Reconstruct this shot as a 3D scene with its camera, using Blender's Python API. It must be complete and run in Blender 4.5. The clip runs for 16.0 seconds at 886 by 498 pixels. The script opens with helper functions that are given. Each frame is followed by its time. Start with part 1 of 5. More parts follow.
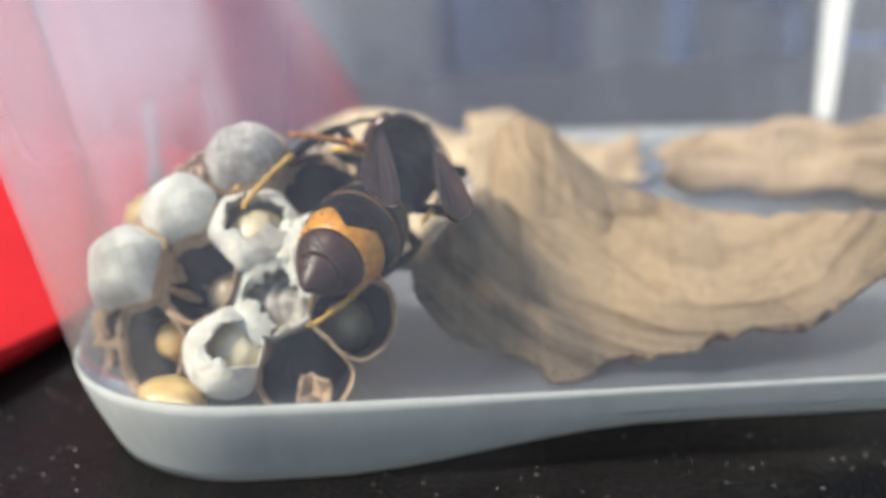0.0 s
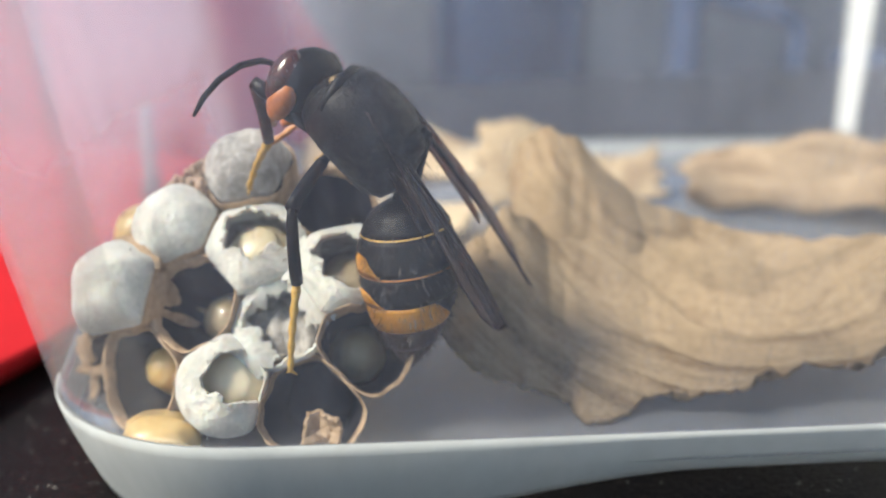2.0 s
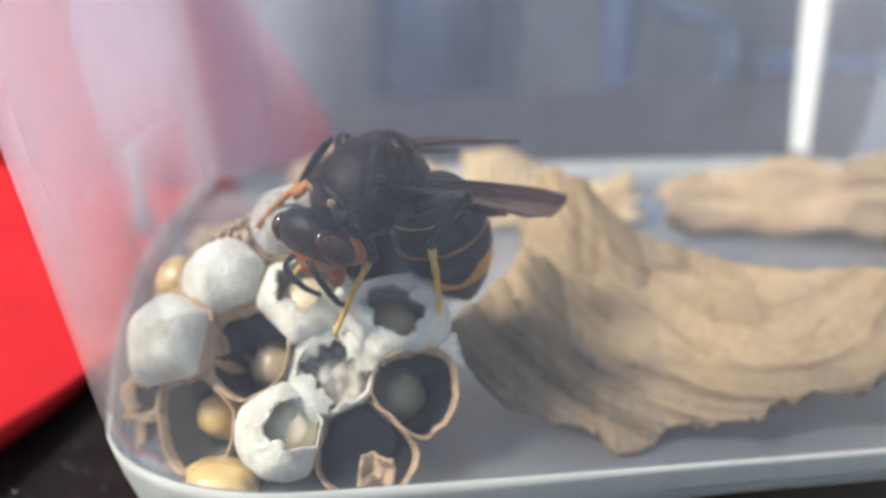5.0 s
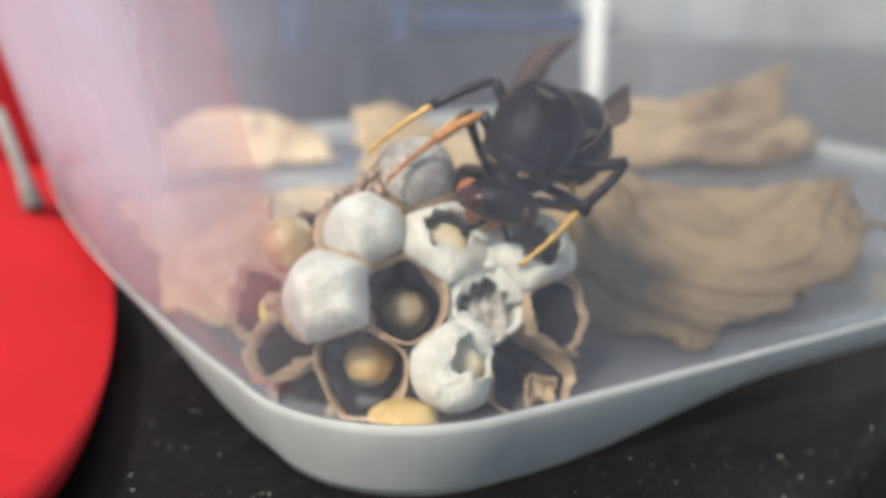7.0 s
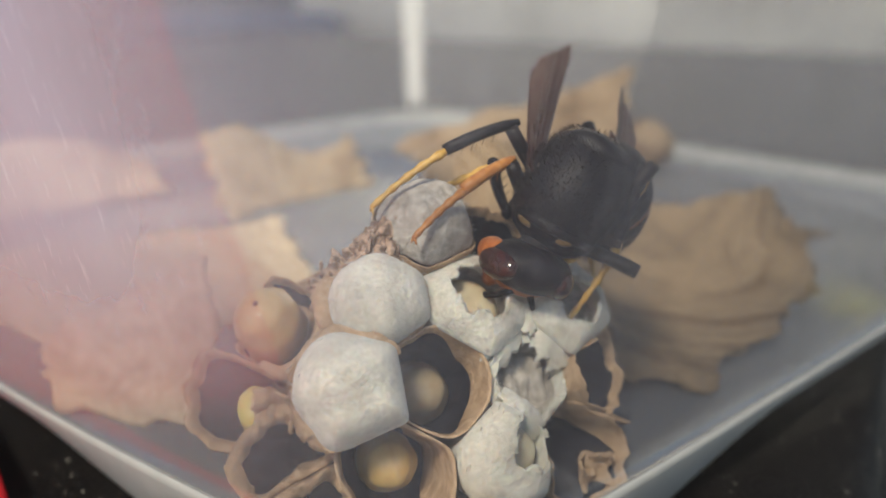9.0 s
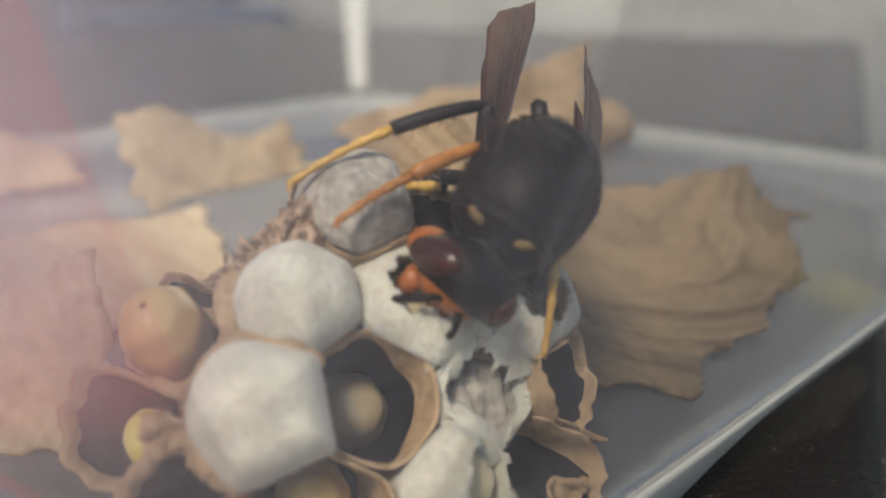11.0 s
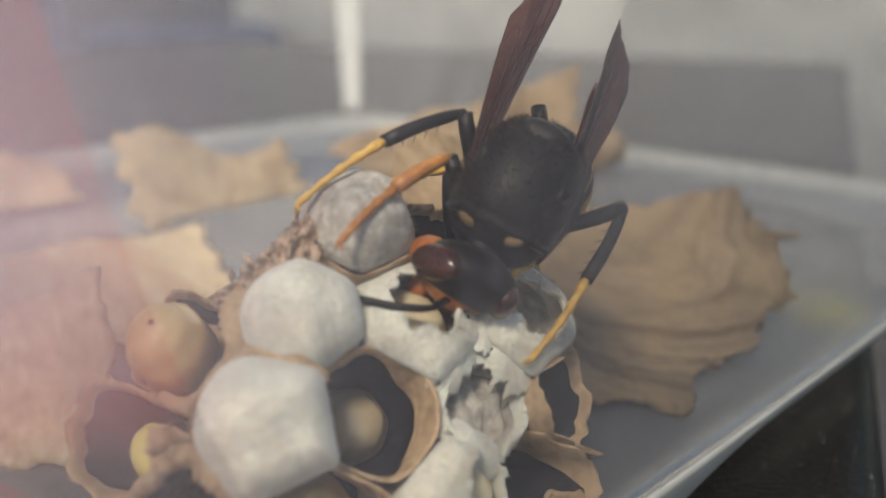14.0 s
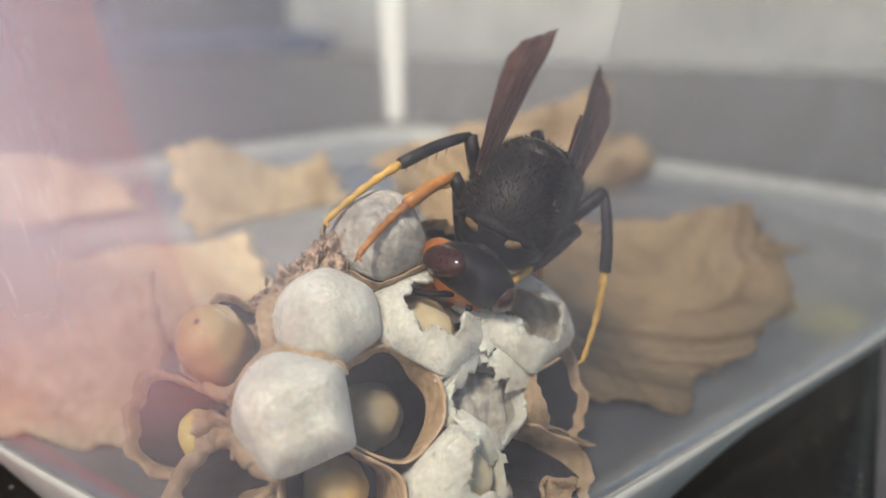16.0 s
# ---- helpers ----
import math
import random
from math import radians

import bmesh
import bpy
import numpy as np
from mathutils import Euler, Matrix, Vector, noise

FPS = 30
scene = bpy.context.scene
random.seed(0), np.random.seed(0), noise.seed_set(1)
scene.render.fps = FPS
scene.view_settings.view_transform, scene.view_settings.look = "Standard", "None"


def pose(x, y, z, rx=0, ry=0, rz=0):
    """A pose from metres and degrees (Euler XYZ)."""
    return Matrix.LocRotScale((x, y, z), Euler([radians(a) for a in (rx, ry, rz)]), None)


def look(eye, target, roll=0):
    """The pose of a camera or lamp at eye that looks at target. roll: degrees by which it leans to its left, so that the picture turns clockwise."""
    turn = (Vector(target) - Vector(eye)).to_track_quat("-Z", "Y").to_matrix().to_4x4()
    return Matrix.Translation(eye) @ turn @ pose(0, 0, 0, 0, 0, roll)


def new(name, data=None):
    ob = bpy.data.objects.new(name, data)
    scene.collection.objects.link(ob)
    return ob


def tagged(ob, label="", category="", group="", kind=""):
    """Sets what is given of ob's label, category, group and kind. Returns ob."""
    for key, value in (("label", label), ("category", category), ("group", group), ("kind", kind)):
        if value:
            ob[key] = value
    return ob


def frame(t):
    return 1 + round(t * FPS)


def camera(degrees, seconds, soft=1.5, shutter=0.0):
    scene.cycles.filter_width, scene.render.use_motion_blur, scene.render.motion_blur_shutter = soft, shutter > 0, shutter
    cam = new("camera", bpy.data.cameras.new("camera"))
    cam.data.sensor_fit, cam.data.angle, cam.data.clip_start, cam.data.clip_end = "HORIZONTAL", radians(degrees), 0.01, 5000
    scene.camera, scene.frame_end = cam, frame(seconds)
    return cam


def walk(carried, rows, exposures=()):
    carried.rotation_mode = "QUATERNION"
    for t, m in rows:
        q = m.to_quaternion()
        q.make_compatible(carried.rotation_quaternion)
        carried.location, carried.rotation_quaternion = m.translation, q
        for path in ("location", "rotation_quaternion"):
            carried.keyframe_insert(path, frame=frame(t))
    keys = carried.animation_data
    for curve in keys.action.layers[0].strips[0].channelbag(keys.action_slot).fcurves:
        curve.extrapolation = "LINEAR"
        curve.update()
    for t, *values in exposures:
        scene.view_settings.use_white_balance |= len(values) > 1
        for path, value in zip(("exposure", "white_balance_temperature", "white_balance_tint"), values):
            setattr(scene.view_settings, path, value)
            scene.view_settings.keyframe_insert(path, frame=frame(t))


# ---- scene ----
# Lengths below are in centimetres; z = 0 is the inner floor of the tub, which stands
# with its feet 0.68 cm lower on the table.
CM = 0.01
LIFT = 0.68
GROW = 1.08  # the hornet's size over its drawn one


def w(x, y, z):
    """A place in metres from centimetres over the tub's floor."""
    return Vector((x * CM, y * CM, (z + LIFT) * CM))


# ---------------------------------------------------------------- camera
cam = camera(48.5, 16.0, soft=1.5)
cam.data.dof.use_dof = True
cam.data.dof.focus_distance = 0.0745
cam.data.dof.aperture_fstop = 22
PATH = [
    (0, 2.090, -8.801, 3.879, 74.82, 2.96, 0.00),
    (0.5, 2.016, -8.468, 3.895, 75.81, 1.23, 2.01),
    (1, 1.894, -8.264, 3.870, 76.01, 0.61, 2.44),
    (1.5, 1.729, -8.090, 3.934, 75.84, 0.41, 2.50),
    (2, 1.803, -7.873, 3.763, 75.34, -0.43, 3.29),
    (2.5, 1.854, -8.022, 4.038, 76.55, -0.06, 3.05),
    (3, 1.754, -8.123, 4.211, 76.07, 0.43, 2.31),
    (5.3, 0.433, -8.408, 4.308, 75.65, 0.34, -2.47),
    (5.5, -0.117, -8.615, 4.414, 75.81, 0.48, -3.66),
    (6, -0.919, -8.572, 4.456, 75.23, -0.05, -8.05),
    (6.5, -2.572, -8.719, 4.432, 74.39, -0.21, -13.30),
    (7, -3.598, -8.275, 4.286, 73.40, 0.00, -20.72),
    (7.5, -5.084, -7.544, 4.489, 73.50, 0.29, -27.18),
    (8, -5.072, -7.250, 4.380, 74.33, 0.56, -31.71),
    (8.2, -5.194, -6.843, 4.607, 73.35, 0.85, -34.36),
    (10.3, -4.206, -4.487, 3.680, 73.66, 0.35, -38.27),
    (10.5, -4.124, -4.417, 3.748, 73.42, 0.65, -39.02),
    (11, -4.030, -4.439, 3.818, 73.15, 0.07, -39.37),
    (11.5, -4.093, -4.550, 4.070, 72.92, 0.07, -39.08),
    (12, -4.036, -4.562, 3.996, 73.57, 0.69, -39.71),
    (12.5, -4.175, -4.480, 3.897, 74.10, -0.45, -38.82),
    (13, -4.262, -4.440, 3.980, 73.99, -0.73, -38.86),
    (13.5, -4.226, -4.552, 3.902, 74.05, -1.04, -38.91),
    (14, -4.200, -4.532, 3.873, 74.24, -1.22, -38.66),
    (14.5, -4.173, -4.444, 3.904, 74.02, -1.66, -38.11),
    (15, -4.273, -4.601, 3.934, 74.61, -0.68, -39.19),
    (15.5, -4.175, -4.805, 3.955, 74.50, -0.57, -37.84),
    (16, -4.501, -5.380, 4.157, 74.58, -0.44, -36.47),
]


def eye_pose(x, y, z, pitch, roll, yaw):
    turn = Matrix.Rotation(radians(yaw), 4, "Z") @ Matrix.Rotation(radians(pitch), 4, "X") @ Matrix.Rotation(radians(roll), 4, "Y")
    return Matrix.Translation(w(x, y, z)) @ turn


walk(cam, [(t, eye_pose(x, y, z, p, r, a)) for t, x, y, z, p, r, a in PATH],
     exposures=[(0.0, 0.90, 6400, 6), (6.0, 0.94, 6350, 6), (8.0, 0.27, 6600, 8), (10.3, 0.10, 6950, 8), (15.0, 0.14, 6950, 8), (16.0, 0.38, 6850, 8)])

# ---------------------------------------------------------------- light
SUN = Vector((-0.57, -0.38, 0.73)).normalized()
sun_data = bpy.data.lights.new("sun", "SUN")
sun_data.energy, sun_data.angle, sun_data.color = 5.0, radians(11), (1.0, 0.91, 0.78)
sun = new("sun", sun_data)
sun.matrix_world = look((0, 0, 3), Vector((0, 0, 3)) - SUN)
world = bpy.data.worlds.new("sky")
scene.world = world
world.use_nodes = True
nodes, links = world.node_tree.nodes, world.node_tree.links
sky = nodes.new("ShaderNodeTexSky")
sky.sky_type, sky.sun_disc = "NISHITA", False
sky.sun_elevation = math.asin(SUN.z)
sky.sun_rotation = math.atan2(SUN.x, SUN.y)
back = nodes["Background"]
back.inputs["Strength"].default_value = 0.12
links.new(sky.outputs[0], back.inputs[0])


# ---------------------------------------------------------------- materials
def material(name):
    m = bpy.data.materials.new(name)
    m.use_nodes = True
    n = m.node_tree.nodes
    n.clear()
    return m, n, m.node_tree.links, n.new("ShaderNodeOutputMaterial")


def noise_tex(n, l, scale, detail=4.0, stretch=None, rough=0.55):
    co = n.new("ShaderNodeTexCoord")
    tex = n.new("ShaderNodeTexNoise")
    tex.inputs["Scale"].default_value = scale
    tex.inputs["Detail"].default_value = detail
    tex.inputs["Roughness"].default_value = rough
    if stretch:
        mp = n.new("ShaderNodeMapping")
        mp.inputs["Scale"].default_value = stretch
        l.new(co.outputs["Object"], mp.inputs[0])
        l.new(mp.outputs[0], tex.inputs["Vector"])
    else:
        l.new(co.outputs["Object"], tex.inputs["Vector"])
    return tex.outputs["Fac"]


def ramp(n, l, fac, stops):
    r = n.new("ShaderNodeValToRGB")
    e = r.color_ramp.elements
    while len(e) < len(stops):
        e.new(0.5)
    for k, (p, c) in zip(e, stops):
        k.position, k.color = p, (*c, 1)
    l.new(fac, r.inputs[0])
    return r.outputs[0]


def mix_col(n, l, fac, a, b, kind="MIX"):
    m = n.new("ShaderNodeMix")
    m.data_type, m.blend_type = "RGBA", kind
    for slot, v in ((0, fac), (6, a), (7, b)):
        if isinstance(v, (int, float)):
            m.inputs[slot].default_value = v
        elif isinstance(v, tuple):
            m.inputs[slot].default_value = (*v, 1)
        else:
            l.new(v, m.inputs[slot])
    return m.outputs[2]


def surface(name, dark, light, grain, spot=None, rough=(0.5, 0.7), bump=0.0001, metal=0.0, sub=0.0, stretch=None, coat=0.0, sheen=0.0, spec=0.5, grain_stops=(0.3, 0.7)):
    """A matte or glossy solid: two colours over grain, blotches ten times as wide, relief."""
    m, n, l, out = material(name)
    b = n.new("ShaderNodeBsdfPrincipled")
    fine = noise_tex(n, l, grain, 5, stretch)
    wide = noise_tex(n, l, grain / 9, 3, stretch)
    col = ramp(n, l, fine, ((grain_stops[0], dark), (grain_stops[1], light)))
    blot = ramp(n, l, wide, ((0.35, (0.62, 0.62, 0.62)), (0.65, (1, 1, 1))))
    col = mix_col(n, l, 0.75, col, blot, "MULTIPLY")
    if spot:
        s = ramp(n, l, noise_tex(n, l, spot[0], 2), ((spot[1], (0, 0, 0)), (spot[1] + 0.03, (1, 1, 1))))
        col = mix_col(n, l, s, col, spot[2])
    l.new(col, b.inputs["Base Color"])
    rr = n.new("ShaderNodeMapRange")
    rr.inputs[3].default_value, rr.inputs[4].default_value = rough
    l.new(wide, rr.inputs[0])
    l.new(rr.outputs[0], b.inputs["Roughness"])
    b.inputs["Metallic"].default_value = metal
    b.inputs["Specular IOR Level"].default_value = spec
    b.inputs["Coat Weight"].default_value = coat
    b.inputs["Sheen Weight"].default_value = sheen
    if sub:
        b.inputs["Subsurface Weight"].default_value = sub
        b.inputs["Subsurface Radius"].default_value = (1.0, 0.6, 0.35)
        b.inputs["Subsurface Scale"].default_value = 0.0012
    if bump:
        bp = n.new("ShaderNodeBump")
        bp.inputs["Distance"].default_value = bump
        bp.inputs["Strength"].default_value = 0.8
        l.new(fine, bp.inputs["Height"])
        l.new(bp.outputs[0], b.inputs["Normal"])
    l.new(b.outputs[0], out.inputs[0])
    return m


def sheet_stuff(name, dark, light, streak, glow=0.35, grain=900.0, axis=(1, 0.12, 1), arc=None):
    """Thin fibrous nest paper, in bands of two colours, that lets some light through. arc: the middle of the bows in which its bands run."""
    m, n, l, out = material(name)
    fine = noise_tex(n, l, grain, 6, None, 0.7)
    band = noise_tex(n, l, streak, 3, axis, 0.6)
    if arc:
        co = n.new("ShaderNodeTexCoord")
        away = n.new("ShaderNodeVectorMath")
        away.operation = "DISTANCE"
        away.inputs[1].default_value = [CM * c for c in arc]
        l.new(co.outputs["Object"], away.inputs[0])
        patch = noise_tex(n, l, 60, 2)
        lay = n.new("ShaderNodeCombineXYZ")
        drift = n.new("ShaderNodeMath")
        drift.operation = "MULTIPLY"
        drift.inputs[1].default_value = 0.006
        l.new(patch, drift.inputs[0])
        l.new(away.outputs["Value"], lay.inputs[0])
        l.new(drift.outputs[0], lay.inputs[1])
        bands = n.new("ShaderNodeTexNoise")
        bands.inputs["Scale"].default_value = streak
        bands.inputs["Detail"].default_value = 5.0
        bands.inputs["Roughness"].default_value = 0.6
        l.new(lay.outputs[0], bands.inputs["Vector"])
        band = bands.outputs["Fac"]
    col = ramp(n, l, band, ((0.3, dark), (0.46, light), (0.56, tuple(0.8 * c for c in light)), (0.68, dark)))
    grit = ramp(n, l, fine, ((0.3, (0.6, 0.56, 0.52)), (0.6, (1, 1, 1))))
    col = mix_col(n, l, 0.8, col, grit, "MULTIPLY")
    d = n.new("ShaderNodeBsdfDiffuse")
    t = n.new("ShaderNodeBsdfTranslucent")
    mx = n.new("ShaderNodeMixShader")
    mx.inputs[0].default_value = glow
    l.new(col, d.inputs[0])
    l.new(col, t.inputs[0])
    bp = n.new("ShaderNodeBump")
    bp.inputs["Distance"].default_value = 0.0004
    add = n.new("ShaderNodeMath")
    l.new(fine, add.inputs[0])
    l.new(band, add.inputs[1])
    l.new(add.outputs[0], bp.inputs["Height"])
    l.new(bp.outputs[0], d.inputs["Normal"])
    l.new(d.outputs[0], mx.inputs[1])
    l.new(t.outputs[0], mx.inputs[2])
    l.new(mx.outputs[0], out.inputs[0])
    return m


def plastic(name, haze, col=(0.9, 0.92, 0.95), vary=0.3, gloss=True, scale=180.0, back_glow=0.5, scratch_veil=0.0):
    """Clear polypropylene, clouded by haze; the rest passes straight through."""
    m, n, l, out = material(name)
    clear = n.new("ShaderNodeBsdfTransparent")
    clear.inputs[0].default_value = (0.993, 0.994, 0.995, 1)
    d = n.new("ShaderNodeBsdfDiffuse")
    d.inputs[0].default_value = (*col, 1)
    t = n.new("ShaderNodeBsdfTranslucent")
    t.inputs[0].default_value = (*col, 1)
    milk = n.new("ShaderNodeMixShader")
    milk.inputs[0].default_value = back_glow
    l.new(d.outputs[0], milk.inputs[1])
    l.new(t.outputs[0], milk.inputs[2])
    cloud = noise_tex(n, l, scale, 5, (1, 1, 0.25))
    mr = n.new("ShaderNodeMapRange")
    mr.inputs[1].default_value, mr.inputs[2].default_value = 0.3, 0.7
    mr.inputs[3].default_value, mr.inputs[4].default_value = haze * (1 - vary), min(1.0, haze * (1 + vary))
    l.new(cloud, mr.inputs[0])
    amount = mr.outputs[0]
    if scratch_veil:
        # fine upright scratches
        lines = noise_tex(n, l, 1500, 3, (1, 1, 0.03))
        sc = n.new("ShaderNodeMapRange")
        sc.inputs[1].default_value, sc.inputs[2].default_value = 0.60, 0.78
        sc.inputs[3].default_value, sc.inputs[4].default_value = 0.0, 0.10
        l.new(lines, sc.inputs[0])
        more = n.new("ShaderNodeMath")
        l.new(amount, more.inputs[0])
        l.new(sc.outputs[0], more.inputs[1])
        amount = more.outputs[0]
    if scratch_veil:
        # the light veil is put into the haze: left side most, far corner beside it less, near one least
        co = n.new("ShaderNodeTexCoord")
        turn = n.new("ShaderNodeMapping")
        turn.inputs["Rotation"].default_value = (0, 0, radians(-8.7))
        sep = n.new("ShaderNodeSeparateXYZ")
        l.new(co.outputs["Object"], turn.inputs[0])
        l.new(turn.outputs[0], sep.inputs[0])

        def grade(axis, a, b, lo, hi):
            g = n.new("ShaderNodeMapRange")
            g.interpolation_type = "SMOOTHSTEP"
            g.inputs[1].default_value, g.inputs[2].default_value = a * CM, b * CM
            g.inputs[3].default_value, g.inputs[4].default_value = lo, hi
            l.new(sep.outputs[axis], g.inputs[0])
            return g.outputs[0]

        def math_of(kind, a, b):
            g = n.new("ShaderNodeMath")
            g.operation = kind
            l.new(a, g.inputs[0])
            l.new(b, g.inputs[1])
            return g.outputs[0]

        left = math_of("MULTIPLY", grade(0, -8.7, -9.7, 0.0, scratch_veil), grade(1, -7.6, -4.6, 0.22, 1.0))
        left = math_of("MULTIPLY", left, grade(2, 1.0, 3.8, 0.18, 1.0))
        rear = math_of("MULTIPLY", grade(1, 4.5, 7.0, 0.0, 1.0), grade(0, -5.8, -8.2, 0.0, 0.26))
        near = math_of("MULTIPLY", grade(1, -6.8, -7.8, 0.0, 1.0), grade(0, -7.2, -8.4, 0.0, -0.018))
        amount = math_of("ADD", math_of("ADD", amount, near), math_of("MAXIMUM", left, rear))
    body = n.new("ShaderNodeMixShader")
    l.new(amount, body.inputs[0])
    l.new(clear.outputs[0], body.inputs[1])
    l.new(milk.outputs[0], body.inputs[2])
    last = body
    if gloss:
        g = n.new("ShaderNodeBsdfGlossy")
        g.inputs["Roughness"].default_value = 0.22
        f = n.new("ShaderNodeFresnel")
        f.inputs[0].default_value = 1.35
        half = n.new("ShaderNodeMath")
        half.operation = "MULTIPLY"
        half.inputs[1].default_value = 0.35
        l.new(f.outputs[0], half.inputs[0])
        top = n.new("ShaderNodeMixShader")
        l.new(half.outputs[0], top.inputs[0])
        l.new(body.outputs[0], top.inputs[1])
        l.new(g.outputs[0], top.inputs[2])
        last = top
    l.new(last.outputs[0], out.inputs[0])
    return m


def wing_film(name):
    m, n, l, out = material(name)
    clear = n.new("ShaderNodeBsdfTransparent")
    clear.inputs[0].default_value = (0.42, 0.26, 0.25, 1)
    b = n.new("ShaderNodeBsdfPrincipled")
    vein = noise_tex(n, l, 900, 3, (0.08, 1, 1))
    l.new(ramp(n, l, vein, ((0.35, (0.035, 0.016, 0.013)), (0.65, (0.090, 0.044, 0.034)))), b.inputs["Base Color"])
    b.inputs["Roughness"].default_value = 0.35
    mx = n.new("ShaderNodeMixShader")
    mx.inputs[0].default_value = 0.48
    l.new(clear.outputs[0], mx.inputs[1])
    l.new(b.outputs[0], mx.inputs[2])
    l.new(mx.outputs[0], out.inputs[0])
    return m


def fabric(name, dark, light):
    """Cotton twill: fine diagonal ribs with lint."""
    m, n, l, out = material(name)
    b = n.new("ShaderNodeBsdfPrincipled")
    co = n.new("ShaderNodeTexCoord")
    wv = n.new("ShaderNodeTexWave")
    wv.bands_direction = "DIAGONAL"
    wv.inputs["Scale"].default_value = 1300
    wv.inputs["Distortion"].default_value = 1.5
    l.new(co.outputs["Object"], wv.inputs["Vector"])
    wide = noise_tex(n, l, 60, 4)
    col = ramp(n, l, wv.outputs["Fac"], ((0.1, dark), (0.7, light)))
    col = mix_col(n, l, 0.5, col, ramp(n, l, wide, ((0.3, (0.7, 0.7, 0.7)), (0.7, (1, 1, 1)))), "MULTIPLY")
    l.new(col, b.inputs["Base Color"])
    b.inputs["Roughness"].default_value = 0.85
    b.inputs["Specular IOR Level"].default_value = 0.15
    bp = n.new("ShaderNodeBump")
    bp.inputs["Distance"].default_value = 0.00008
    l.new(wv.outputs["Fac"], bp.inputs["Height"])
    l.new(bp.outputs[0], b.inputs["Normal"])
    l.new(b.outputs[0], out.inputs[0])
    return m


TABLE = surface("black_table", (0.003, 0.003, 0.0035), (0.011, 0.010, 0.010), 1700, spot=(1300, 0.70, (0.26, 0.25, 0.23)), rough=(0.30, 0.45), bump=0.0002, spec=0.09)
RED = fabric("red_twill", (0.42, 0.010, 0.016), (0.51, 0.014, 0.021))
GREY_CORD = surface("grey_cord", (0.10, 0.10, 0.10), (0.25, 0.24, 0.23), 2500, rough=(0.6, 0.8))
CLEAR = plastic("clear_plastic", 0.057, col=(0.79, 0.82, 0.96), scratch_veil=0.35)
MILKY = plastic("milky_plastic", 0.85, col=(0.54, 0.56, 0.555), vary=0.10, gloss=False)
CLOUDY = plastic("cloudy_plastic", 0.20, col=(0.80, 0.84, 0.92), vary=0.25, gloss=True, scale=90.0)
GLINT = plastic("glint_plastic", 0.45, col=(0.95, 0.96, 0.93), vary=0.05)
SILK = surface("white_silk", (0.58, 0.555, 0.475), (0.79, 0.755, 0.65), 2800, spot=(1100, 0.66, (0.50, 0.47, 0.42)), rough=(0.85, 0.95), bump=0.00018, sub=0.4, sheen=0.35)
GREY_SILK = surface("grey_silk", (0.26, 0.235, 0.20), (0.55, 0.51, 0.45), 1300, rough=(0.85, 0.95), bump=0.0003, sheen=0.2)
COMB = sheet_stuff("comb_paper", (0.37, 0.25, 0.15), (0.67, 0.485, 0.315), 260.0, glow=0.05, grain=1500.0, axis=(1, 1, 0.4))
# silk near black: the shade inside the cells is put into its colour
SHADE_LINING = surface("shaded_cell_lining", (0.003, 0.004, 0.009), (0.012, 0.013, 0.022), 700, rough=(0.55, 0.75), bump=0.0003)
CRUST = surface("chewed_crust", (0.20, 0.13, 0.085), (0.66, 0.47, 0.34), 1500, rough=(0.85, 0.95), bump=0.0006, grain_stops=(0.38, 0.62))
PAPER = sheet_stuff("nest_paper", (0.20, 0.138, 0.092), (0.50, 0.385, 0.262), 140.0, glow=0.32, axis=(0.10, 1, 1))
FLAKE = sheet_stuff("striped_nest_paper", (0.205, 0.137, 0.080), (0.45, 0.34, 0.215), 330.0, glow=0.30, grain=1700.0, arc=(1.0, 0.2, 3.2))
PAPER_PALE = sheet_stuff("pale_nest_paper", (0.66, 0.50, 0.34), (0.92, 0.77, 0.54), 110.0, glow=0.4)
PAPER_MID = sheet_stuff("faded_nest_paper", (0.40, 0.30, 0.195), (0.68, 0.54, 0.36), 120.0, glow=0.35)
GRUB = surface("larva_skin", (0.54, 0.35, 0.11), (0.72, 0.52, 0.22), 400, rough=(0.28, 0.42), bump=0.00008, sub=0.4, coat=0.4)
CREAM_GRUB = surface("cream_larva_skin", (0.60, 0.50, 0.32), (0.76, 0.66, 0.45), 500, rough=(0.3, 0.4), bump=0.00008, sub=0.4, coat=0.2)
YELLOW_GRUB = surface("yellow_larva_skin", (0.70, 0.58, 0.12), (0.85, 0.76, 0.28), 500, rough=(0.3, 0.4), bump=0.00008, sub=0.4)
# darker than the other skins, for larvae sunk deep in their cells
DARKER_GRUB = surface("darker_larva_skin", (0.38, 0.29, 0.17), (0.55, 0.45, 0.28), 500, rough=(0.3, 0.4), bump=0.00008, sub=0.4, coat=0.3)
BLACK = surface("black_chitin", (0.0035, 0.0035, 0.005), (0.010, 0.008, 0.008), 1000, rough=(0.36, 0.60), bump=0.0002, spec=0.22)
BROWN = surface("brown_chitin", (0.020, 0.008, 0.005), (0.075, 0.026, 0.012), 1800, rough=(0.35, 0.5), bump=0.00006)
HAIR = surface("dark_hair", (0.012, 0.008, 0.005), (0.050, 0.030, 0.016), 2000, rough=(0.5, 0.6), bump=0)
VEIN = surface("dark_vein", (0.014, 0.008, 0.008), (0.03, 0.016, 0.014), 2000, rough=(0.4, 0.5), bump=0)
FACE = surface("face_chitin", (0.30, 0.075, 0.012), (0.50, 0.16, 0.028), 1500, rough=(0.3, 0.45), bump=0.00006)
